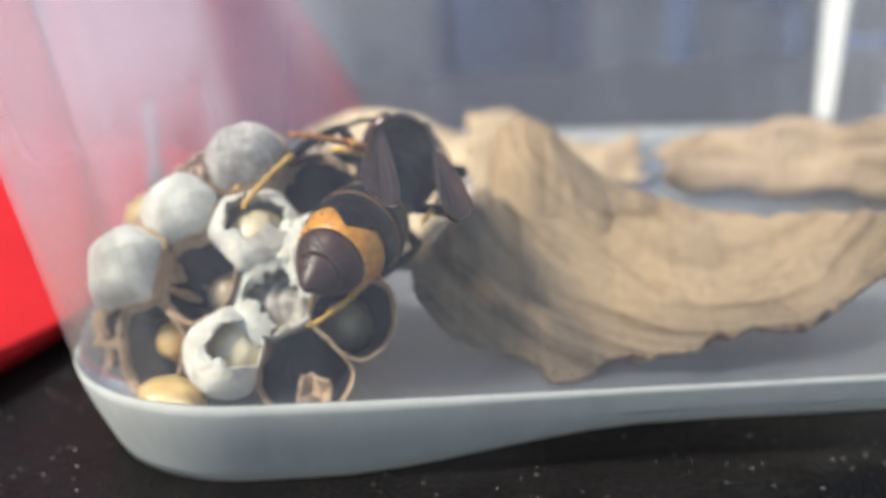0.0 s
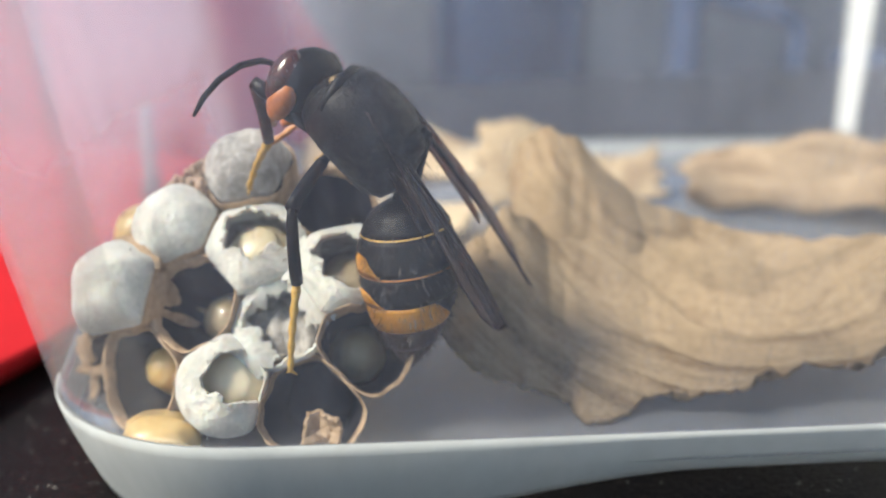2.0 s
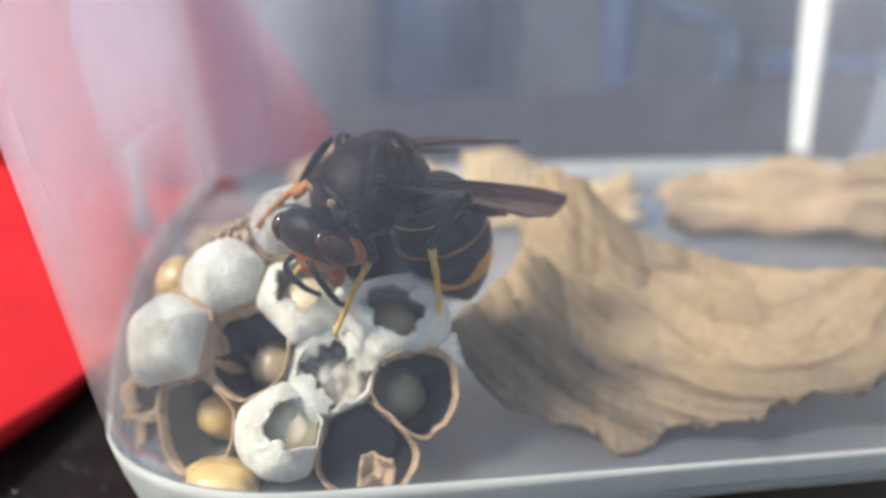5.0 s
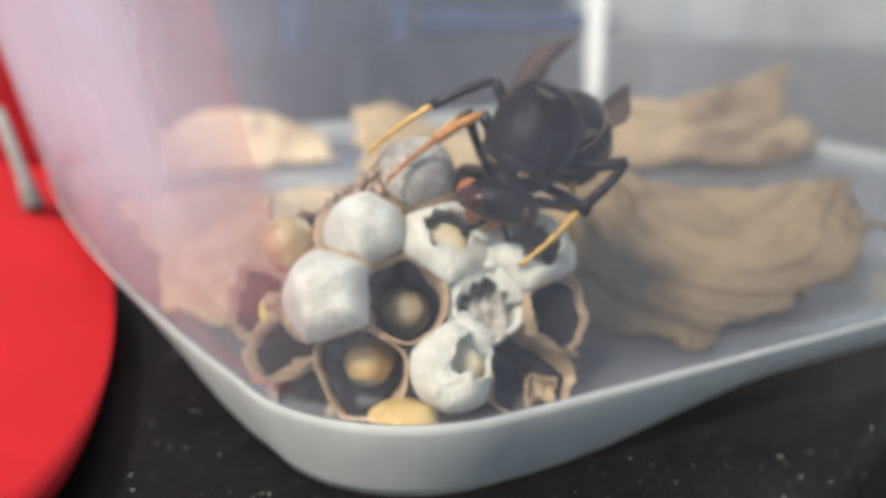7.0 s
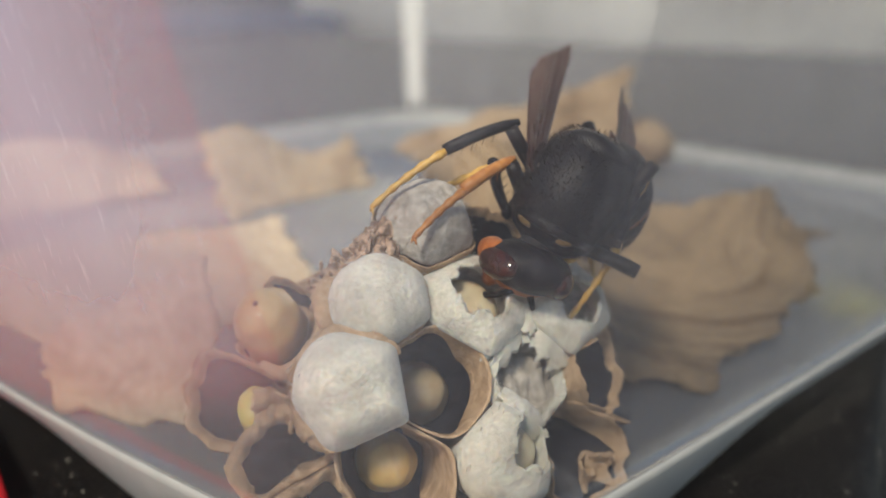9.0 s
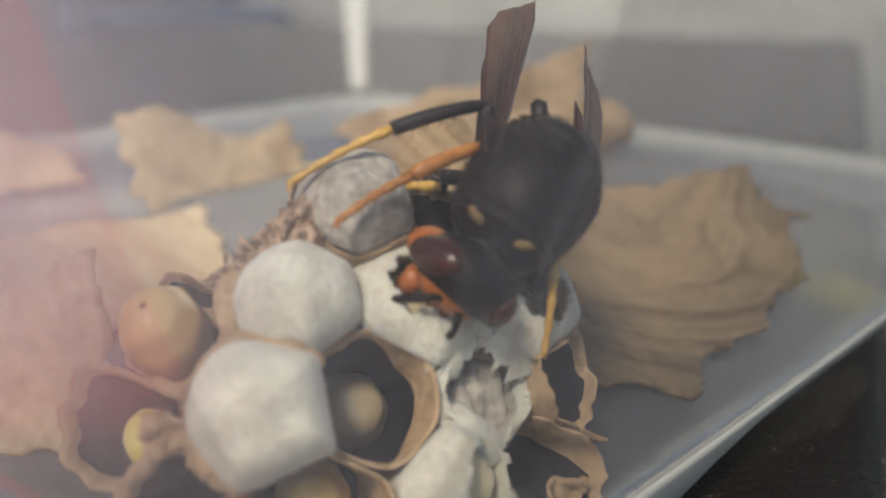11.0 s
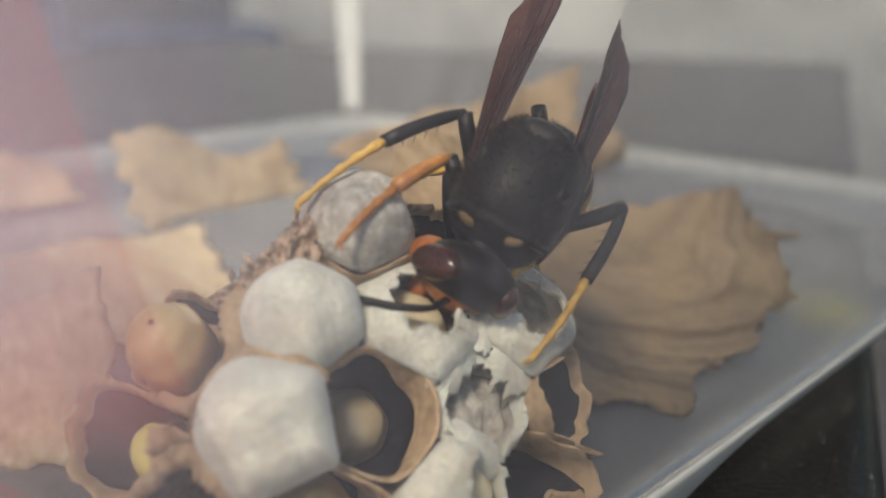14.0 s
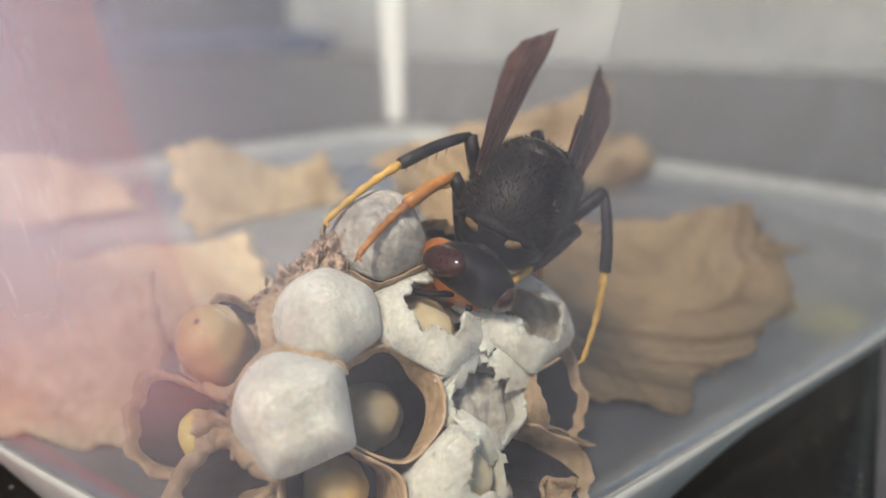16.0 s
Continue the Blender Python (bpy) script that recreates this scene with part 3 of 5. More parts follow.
def build_cap_dome(comb, key, high=0.3, grow=1.0, hole=None, seed=0.0, mat=None, lift=-0.03, label=""):
    """A spun silk lid. hole: middle x, y, half axes, and the ragged width of its torn edge."""
    m = cell_frame(CELLS[key])
    bm = bmesh.new()
    rings, seg = 40, 144
    tops, lows = [], []
    around = [2 * math.pi * i / seg for i in range(seg)]
    wide = [reach(key, a) * grow for a in around]
    for j in range(rings + 1):
        r = j / rings
        rt, rl = [], []
        for i in range(seg):
            far = wide[i] * r * (1 + 0.02 * noise.noise(Vector((3 * math.cos(around[i]), 3 * math.sin(around[i]), seed))))
            q = Vector((far * math.cos(around[i]), far * math.sin(around[i]), 0))
            big = 0.05 * noise.noise(Vector((q.x * 4 + seed, q.y * 4, seed)))
            fine = 0.009 * noise.noise(Vector((q.x * 16 + seed, q.y * 16, seed))) + 0.005 * noise.noise(Vector((q.x * 45, q.y * 45 + seed, seed)))
            z = lift - far * far / 6.7 + high * (1 - r ** 2.9) ** 0.75 + (big + fine) * (1 - r ** 6)
            rt.append(Vector((q.x, q.y, z)))
            rl.append(Vector((q.x * 0.94, q.y * 0.94, z - 0.035)))
        tops.append(rt)
        lows.append(rl)

    def gone(p):
        if hole is None:
            return False
        x, y, ax, ay, rag = hole
        d = math.hypot((p.x - x) / ax, (p.y - y) / ay)
        return d < 1 + rag * noise.noise(Vector((p.x * 6 + seed, p.y * 6, 3.1))) + 0.25 * rag * noise.noise(Vector((p.x * 17, p.y * 17 + seed, 1.1)))

    keep = [[not gone((tops[j][i] + tops[j + 1][(i + 1) % seg]) * 0.5) for i in range(seg)] for j in range(rings)]
    vt, vl = {}, {}

    def vert(store, src, j, i):
        i %= seg
        key = (j, i if j else 0)
        if key not in store:
            store[key] = bm.verts.new(m @ src[j][i if j else 0])
        return store[key]

    for j in range(rings):
        for i in range(seg):
            if not keep[j][i]:
                continue
            for store, src, flip in ((vt, tops, False), (vl, lows, True)):
                f = [vert(store, src, j, i), vert(store, src, j + 1, i), vert(store, src, j + 1, i + 1)]
                if j:
                    f.append(vert(store, src, j, i + 1))
                bm.faces.new(f[::-1] if flip else f)
            for (dj, di, ea, eb) in ((-1, 0, (j, i), (j, i + 1)), (1, 0, (j + 1, i), (j + 1, i + 1)), (0, -1, (j, i), (j + 1, i)), (0, 1, (j, i + 1), (j + 1, i + 1))):
                nj, ni = j + dj, (i + di) % seg
                if nj < 0:
                    continue
                if nj >= rings or not keep[nj][ni]:
                    q = [vert(vt, tops, *ea), vert(vt, tops, *eb), vert(vl, lows, *eb), vert(vl, lows, *ea)]
                    if len(set(q)) == 4:
                        bm.faces.new(q)
    cap = part("cap", bm, mat or SILK, comb, label)
    rng = random.Random(int(seed * 7))
    bm = bmesh.new()
    for k in range(900):
        j, i = rng.randrange(rings // 4, rings), rng.randrange(seg)
        if not keep[j][i]:
            continue
        a = tops[j][i]
        torn = hole is not None and (not keep[max(0, j - 2)][i] or not keep[j][(i + 4) % seg] or not keep[j][i - 4])
        if not torn and j < rings - 5:
            continue
        d = Vector((rng.gauss(0, 1), rng.gauss(0, 1), rng.uniform(0.1, 0.7))).normalized() * rng.uniform(0.02, 0.06)
        side = d.cross(Vector((0.3, 0.2, 1))).normalized() * 0.0022
        bm.faces.new([bm.verts.new(m @ q) for q in (a - side, a + side, a + d * 0.6 + side * 0.7 + Vector((0, 0, 0.012)), a + d)])
    tagged(part("fibre", bm, mat or SILK, cap), kind="stuff")
    return cap


def build_larva(p, size, deep=0.0, mat=None, axis=None, label="cream larva in its paper cell", face=False):
    m = cell_frame(p) if axis is None else Matrix.Translation(p) @ frame_of(axis, SIDE)
    bm = bmesh.new()
    rows = []
    for j in range(1, 30):
        a = math.pi * j / 30
        r = math.sin(a) ** 0.8 * (1 + 0.035 * math.cos(j * 1.05))
        ring = []
        for i in range(28):
            b = 2 * math.pi * i / 28
            k = r * (1 + 0.10 * noise.noise(Vector((1.7 * math.cos(b), 1.7 * math.sin(b), j * 0.16 + size[0] * 9))) + 0.035 * noise.noise(Vector((5 * math.cos(b), 5 * math.sin(b), j * 0.45))))
            ring.append(m @ Vector((size[0] * k * math.cos(b), size[1] * k * math.sin(b), size[2] * math.cos(a) - deep)))
        rows.append(ring)
    loft(bm, rows)
    base = m @ Vector((0, 0, -deep - size[2]))
    ob = thing("larva", tuple(base), label, "larva", "larvae in the comb")
    part("body", bm, mat or GRUB, ob)
    if not face:
        return
    bm = bmesh.new()
    egg(bm, m @ Vector((size[0] * 0.05, size[1] * 0.1, size[2] * 0.97 - deep)), (size[0] * 0.09,) * 3, seg=8, rings=6)
    part("head", bm, BROWN, ob)


def build_comb():
    comb = thing("hornet_comb", (-0.3, 0.9, 0.0), "broken piece of tan paper comb with hexagonal cells", "nest comb")
    bites = {"H": lambda a: -0.22 * smooth(0.2, 1.0, math.sin(a - 0.5)), "M": lambda a: -0.2 * smooth(0.1, 0.9, math.cos(a)),
             "N1": lambda a: -0.05 - 0.22 * smooth(-0.2, 0.9, math.sin(a + 1.0)), "N2": lambda a: -0.12 - 0.18 * smooth(0.0, 0.9, math.sin(a + 2.4)),
             "N3": lambda a: -0.14 - 0.12 * smooth(-0.2, 0.9, math.sin(a + 2.2)), "K": lambda a: -0.30 * smooth(-0.3, 0.6, -math.cos(a)), "O": lambda a: -0.2}
    for k, (key, p) in enumerate(CELLS.items()):
        low = max(0.0, p[2])
        axis_z = (Vector(p) - CORE).normalized().z
        deep = min(1.3, (low - 0.12) / max(axis_z, 0.05)) if axis_z > 0.02 else 1.2
        build_cell(comb, key, max(0.35, deep), seed=k * 3.7, cut=bites.get(key) or ((lambda a: -0.04) if key in "ABCEFGJ" else None),
                   rim=0.14 if key in bites else 0.04, inside=GREY_SILK if key in "CEFG" else None, thick={"D": 0.04, "N1": 0.07, "N2": 0.10, "N3": 0.10}.get(key, 0.028))
    # lids: whole, torn, chewed
    build_cap_dome(comb, "A", 0.33, 0.97, seed=1.0, label="whole white silk cap")
    build_cap_dome(comb, "B", 0.36, 1.08, seed=2.0, label="whole white silk cap")
    build_cap_dome(comb, "C", 0.20, 1.08, hole=(0.08, 0.08, 0.30, 0.25, 0.5), seed=3.0, label="torn white silk cap")
    build_cap_dome(comb, "E", 0.28, 1.03, hole=(0.14, 0.09, 0.24, 0.24, 0.45), seed=4.0, label="torn white silk cap")
    build_cap_dome(comb, "F", 0.08, 1.04, hole=(0.02, 0.02, 0.35, 0.345, 0.18), seed=5.0, label="torn white silk cap")
    build_cap_dome(comb, "G", 0.17, 1.05, hole=(-0.06, 0.05, 0.27, 0.25, 0.5), seed=6.0, label="torn white silk cap")
    build_cap_dome(comb, "J", 0.36, 0.90, seed=7.0, mat=GREY_SILK, label="old grey papery cap")
    # crumpled silk left at the bottom of the emptied cell
    m = cell_frame(CELLS["F"])
    bm = bmesh.new()
    egg(bm, (0, 0, 0), (0.34, 0.34, 0.22), None, 44, 26, 0.15, 3.0)
    for v in bm.verts:
        q = v.co.copy()
        v.co += Vector((0, 0, 0.22 * abs(noise.noise(Vector((q.x * 5, q.y * 1.6, 0.3)))) + 0.02 * noise.noise(q * 9.0)))
        v.co = m @ (v.co + Vector((0, 0, -0.44)))
    part("crumpled_silk", bm, GREY_SILK, comb, "crumpled grey silk inside an emptied cell")
    # crumbled crust on the shoulder between the grey cap and the white one
    rng = random.Random(5)
    bm = bmesh.new()
    for k, p in enumerate(((-0.74, 0.93, 2.12), (-0.86, 0.93, 2.02), (-0.98, 0.96, 1.93), (-1.12, 1.02, 1.86), (-0.80, 1.08, 1.92), (-1.0, 1.14, 1.76), (-1.22, 1.12, 1.70))):
        egg(bm, p, (0.17, 0.15, 0.15), None, 26, 18, 0.9, 4.0 + k)
    for k in range(260):
        f = rng.random()
        p = Vector((-0.70 - 0.48 * f + rng.gauss(0, 0.06), 0.88 + 0.16 * f + rng.gauss(0, 0.06), 2.20 - 0.36 * f + rng.gauss(0, 0.06)))
        s = rng.uniform(0.018, 0.05)
        egg(bm, p, (s * 1.7, s * 0.7, s * 0.35), Euler((rng.random() * 3, rng.random() * 3, rng.random() * 3)).to_matrix().to_4x4(), 7, 5, 0.9, k * 1.3)
    tagged(part("crust", bm, CRUST, comb, "chewed tan crust"), kind="stuff")
    # lumpy paper packed between the lids
    bm = bmesh.new()
    for k, (key, beside, spread) in enumerate((("B", "K", 75), ("A", "K", 55), ("B", "A", 30), ("K", "B", 60), ("B", "N2", 30))):
        m = cell_frame(CELLS[key])
        q = m.inverted() @ Vector(CELLS[beside])
        mid = math.atan2(q.y, q.x)
        count = 60
        pts, radii = [], []
        for i in range(count + 1):
            f = i / count
            a = mid + radians(spread) * (2 * f - 1)
            rr = min(0.455, reach(key, a)) + 0.02 * noise.noise(Vector((f * 6 + k, 1.7, k)))
            pts.append(m @ Vector((rr * math.cos(a), rr * math.sin(a), -0.09 + 0.04 * noise.noise(Vector((f * 3, k, 2.2))))))
            radii.append(((0.105 if key == "B" and beside != "A" else 0.085) + 0.03 * noise.noise(Vector((f * 3 + k, 3.1, k)))) * (0.35 + 0.65 * math.sin(math.pi * (0.08 + 0.84 * f))))
        tube(bm, pts, radii, 20)
    for v in bm.verts:
        v.co += 0.02 * noise.noise_vector(v.co * 4.0) + 0.010 * noise.noise_vector(v.co * 30.0)
    part("packing", bm, COMB, comb, "lumpy chewed paper between caps")
    # silk spun on from lid to lid across the shared edges
    for k, (a, b) in enumerate((("C", "F"), ("C", "G"), ("E", "F"), ("F", "G"))):
        pa, pb = Vector(CELLS[a]), Vector(CELLS[b])
        mid = (pa + pb) * 0.5
        out = (mid - CORE).normalized()
        way = (pb - pa).normalized()
        across = way.cross(out).normalized()
        bm = bmesh.new()
        sheet(bm, lambda u, v: mid + way * (0.30 * (u - 0.5)) + across * (0.44 * (v - 0.5)) + out * (0.05 - 0.10 * (2 * u - 1) ** 2 - 0.05 * (2 * v - 1) ** 2 + 0.03 * noise.noise(Vector((u * 3 + k, v * 3, 1.5)))), 22, 26, 0.03, 0.22, 2.0 + k)
        part("silk_bridge", bm, SILK, comb)
    # scraps of torn cell wall
    def scrap(c, ahead, wide, tall, seed, curl=0.5):
        f = frame_of((0.1 * math.sin(seed), 0, 1), ahead)
        bm = bmesh.new()

        def at(u, v):
            y, z = (u - 0.5) * wide, (v - 0.5) * tall
            x = curl * (u - 0.5) ** 2 * wide + 0.10 * noise.noise(Vector((u * 2.5 + seed, v * 2.5, seed))) + 0.03 * noise.noise(Vector((u * 8 + seed, v * 8, seed)))
            q = Vector(c) + f @ Vector((x, y, z))
            return (q.x, q.y, max(0.03, q.z))

        sheet(bm, at, 22, 20, 0.035, 0.07, seed)
        part("torn_wall", bm, COMB, comb)

    scrap((-1.80, 0.98, 0.90), (-0.7, -0.5, 0.5), 0.34, 0.30, 5.9, 0.9)
    scrap((0.44, -0.30, 0.20), (-0.3, -1.0, 0.5), 0.30, 0.28, 6.3, 0.9)
    # the spongy back of the comb that ties the cells together
    bm = bmesh.new()
    egg(bm, (-0.35, 1.75, 0.86), (1.10, 0.50, 0.74), Euler((radians(-28), 0, 0)).to_matrix().to_4x4(), 28, 16, 0.25, 2.0)
    part("backing", bm, COMB, comb)


build_comb()
build_larva((-0.97, -0.27, 0.09), (0.33, 0.20, 0.34), 0.0, GRUB, axis=(0.15, -0.9, 0.1), label="cream larva fallen on the tub floor")
build_larva(CELLS["K"], (0.285, 0.295, 0.40), 0.06, GRUB, label="fat cream larva bulging out of its cell", face=True)
build_larva(CELLS["D"], (0.25, 0.25, 0.4), 0.63, GRUB)
build_larva(CELLS["E"], (0.31, 0.31, 0.3), 0.26, CREAM_GRUB)
build_larva(CELLS["I"], (0.28, 0.27, 0.4), 0.86, DARKER_GRUB)
build_larva(CELLS["G"], (0.30, 0.30, 0.34), 0.50, DARKER_GRUB)
build_larva(CELLS["C"], (0.30, 0.30, 0.28), 0.30, CREAM_GRUB)
build_larva(CELLS["M"], (0.26, 0.26, 0.36), 1.0, DARKER_GRUB)
build_larva((-1.86, 1.26, 0.78), (0.15, 0.19, 0.18), 0.03, YELLOW_GRUB, label="yellowish remains of a larva between cells")


# ---------------------------------------------------------------- torn envelope paper
def build_paper(name, at, nu, nv, base, label, mat, thick=0.05, ragged=0.06, seed=0.0):
    ob = thing(name, base, label, "nest paper", "torn envelope paper")
    bm = bmesh.new()
    sheet(bm, at, nu, nv, thick, ragged, seed)
    part("flake", bm, mat, ob)


def big_flake(u, v):
    x = 1.15 + 5.5 * u
    front = lerp(x, (1.15, 1.5, 2.0, 2.55, 2.68, 2.80, 3.05, 3.3, 4.0, 4.75, 5.3, 6.3), (1.4, 1.0, 0.9, 0.70, 0.40, 0.36, 0.50, 0.62, 0.66, 0.66, 0.9, 1.7))
    front += 0.09 * noise.noise(Vector((x * 4.3, 1.1, 0.4))) + 0.06 * noise.noise(Vector((x * 13.0, 2.1, 0.4))) + 0.03 * noise.noise(Vector((x * 31.0, 3.1, 0.4)))
    low = lerp(x, (1.15, 1.5, 2.0, 2.55, 2.70, 2.85, 3.05, 3.3, 4.0, 4.75, 5.3, 6.3), (0.85, 0.40, 0.18, 0.09, 0.03, 0.03, 0.07, 0.18, 0.34, 0.50, 0.50, 0.8))
    rear = lerp(x, (1.15, 1.6, 2.0, 2.6, 3.5, 4.8, 6.3), (1.9, 2.0, 2.2, 2.7, 3.2, 3.3, 2.6))
    high = lerp(x, (1.15, 1.6, 1.95, 2.15, 2.4, 2.8, 3.5, 4.8, 6.3), (0.95, 1.25, 1.55, 1.5, 1.25, 1.12, 1.08, 1.05, 1.25))
    k = min(1.0, max(0.0, v))
    y = front + (rear - front) * v
    z = low + (high - low) * k ** 0.8 - 0.26 * math.sin(math.pi * k) * smooth(1.8, 4, x)
    # a hollow torn under the upper strips
    z -= 0.22 * math.exp(-((x - 2.45) / 0.30) ** 2 - ((v - 0.46) / 0.10) ** 2)
    # laid in overlapping strips that run along the flake
    layer = 2.9 * math.sqrt((x - 4.5) ** 2 + (y - 2.2) ** 2 + (z - 3.2) ** 2) + 0.5 * noise.noise(Vector((x * 0.6, y * 0.6, 1.0)))
    z -= 0.10 * (layer - math.floor(layer)) ** 1.8
    z += 0.06 * noise.noise(Vector((x * 0.8, y * 0.9, 0.3))) + 0.04 * noise.noise(Vector((x * 1.2, y * 3.2, 2.3))) + 0.02 * noise.noise(Vector((x * 5, y * 9, 5.3))) + 0.008 * noise.noise(Vector((x * 16, y * 22, 5.3)))
    return (x, y, max(0.04, z))


def tongue(u, v):
    x = 2.02 + 3.9 * max(0.0, u) ** 1.15
    high = lerp(x, (2.02, 2.12, 2.5, 2.8, 3.05, 3.5, 4.2, 5.0, 5.9), (1.55, 2.05, 2.24, 2.12, 1.80, 1.40, 1.10, 0.92, 0.75))
    k = min(1.0, max(0.0, v))
    z = 0.05 + (high - 0.05) * v
    y = 2.75 + 0.35 * u + 0.55 * k * k + 0.35 * smooth(0.75, 1.0, k) + 0.15 * math.sin(3 * x + 2 * k)
    y += 0.10 * noise.noise(Vector((x * 3.0, k * 1.2, 2.0))) + 0.05 * noise.noise(Vector((x * 9.0, k * 2.0, 4.0)))
    return (x + 0.25 * (1 - k) * (1 - u), y, max(0.04, z + 0.03 * noise.noise(Vector((x * 6, k * 5, 7)))))


def roll(u, v):
    x, y = 5.2 + 5.6 * u, 9.4 - 0.5 * u + 0.45 * math.sin(5 * u)
    a = -0.5 + 2.7 * v + 0.5 * noise.noise(Vector((u * 3, 0.2, 4)))
    r = (0.62 + 0.35 * noise.noise(Vector((u * 3.5, v * 2, 1)))) * (0.55 + 0.75 * math.sin(math.pi * min(1.0, max(0.0, 0.12 + 0.8 * u))))
    z = 0.42 + r * 0.85 * math.sin(a) + 0.2 * noise.noise(Vector((u * 6, v * 3, 9)))
    return (x + 0.25 * noise.noise(Vector((u * 4, v * 3, 1))), y - 1.25 * r * math.cos(a), max(0.05, z))


def upright(u, v):
    return (8.2 + 3.2 * u, 10.9 - 0.9 * u + 0.35 * math.sin(4 * u), 0.06 + v * (0.9 + 1.1 * u * u) + 0.1 * noise.noise(Vector((u * 5, v * 4, 3))))


def left_slab(u, v):
    x, y = -2.80 + 1.2 * u, 3.85 - 1.5 * u
    return (x + 0.12 * v, y + 0.75 * v + 0.10 * math.sin(6 * v), 0.06 + v * (0.45 + 1.10 * u) + 0.08 * noise.noise(Vector((u * 5, v * 5, 1.4))))


def mid_slab(u, v):
    x0, x1 = -2.5 - 0.6 * v, 0.7 + 1.05 * v
    return (x0 + (x1 - x0) * u, 4.7 + 3.4 * v + 0.2 * math.sin(4 * u), 0.12 + 0.22 * v + 0.14 * math.sin(3 * u + 1) ** 2 + 0.10 * noise.noise(Vector((u * 5, v * 4, 7))))


def far_slab(u, v):
    return (-2.0 + 3.6 * u, 11.6 + 1.0 * v + 0.5 * u, 0.08 + 1.0 * v * (0.7 + 0.4 * math.sin(4 * u)))


def back_slab(u, v):
    return (1.6 + 3.4 * u, 9.6 + 0.7 * u + 0.8 * v, 0.08 + 1.35 * v * (0.75 + 0.3 * math.sin(5 * u + 1)))


build_paper("envelope_flake", big_flake, 150, 110, (3.5, 2, 0.0), "large curved flake of tan striped nest paper", FLAKE, 0.05, 0.06, 1.0)
build_paper("envelope_flake", tongue, 80, 50, (3.5, 3, 0.0), "tan tongue of nest paper curling up behind the flake", FLAKE, 0.05, 0.04, 8.0)
build_paper("envelope_flake", roll, 40, 24, (8, 10, 0.0), "curled tan roll of nest paper", PAPER, 0.06, 0.05, 2.0)
build_paper("envelope_flake", upright, 30, 20, (9, 10, 0.0), "tan flake of nest paper standing on edge", PAPER, 0.06, 0.08, 3.0)
build_paper("envelope_flake", left_slab, 36, 26, (-2, 3, 0.0), "pale pinkish flake of nest paper leaning up", PAPER_PALE, 0.06, 0.06, 4.0)
build_paper("envelope_flake", mid_slab, 40, 30, (-1, 6, 0.0), "pale tan flake of nest paper lying flat", PAPER_PALE, 0.06, 0.03, 5.0)
build_paper("envelope_flake", far_slab, 30, 20, (-1, 9, 0.0), "pale tan flake of nest paper standing up", PAPER_PALE, 0.06, 0.07, 6.0)
build_paper("envelope_flake", back_slab, 30, 20, (3, 9, 0.0), "torn pale flake of nest paper", PAPER_MID, 0.06, 0.09, 7.0)


# ---------------------------------------------------------------- the hornet (x ahead, z up, in its own space)
def limb(name, length, r0, r1, mat, root, knots=6, spiny=False):
    """A leg piece along +x from its joint."""
    bm = bmesh.new()
    pts = [(length * k / knots, 0, 0.03 * length * math.sin(math.pi * k / knots)) for k in range(knots + 1)]
    rad = [r0 + (r1 - r0) * k / knots for k in range(knots + 1)]
    if spiny:
        rad = [r * (1.25 if k % 2 else 0.85) for k, r in enumerate(rad)]
    else:
        rad[0] *= 0.7
        rad[-1] *= 0.9
    tube(bm, pts, rad, 8)
    if spiny:
        for s in (-1, 1):
            tube(bm, [(length * 0.98, 0, 0), (length * 1.03, 0.04 * s, -0.03)], (0.016, 0.006), 5)
    else:
        for k in range(5):
            x = length * (0.35 + 0.14 * k)
            tube(bm, [(x, 0, -r1 * 0.5), (x + 0.04, 0.01, -r1 - 0.022)], (0.005, 0.0015), 4)
    return part(name, bm, mat, root, local=True)


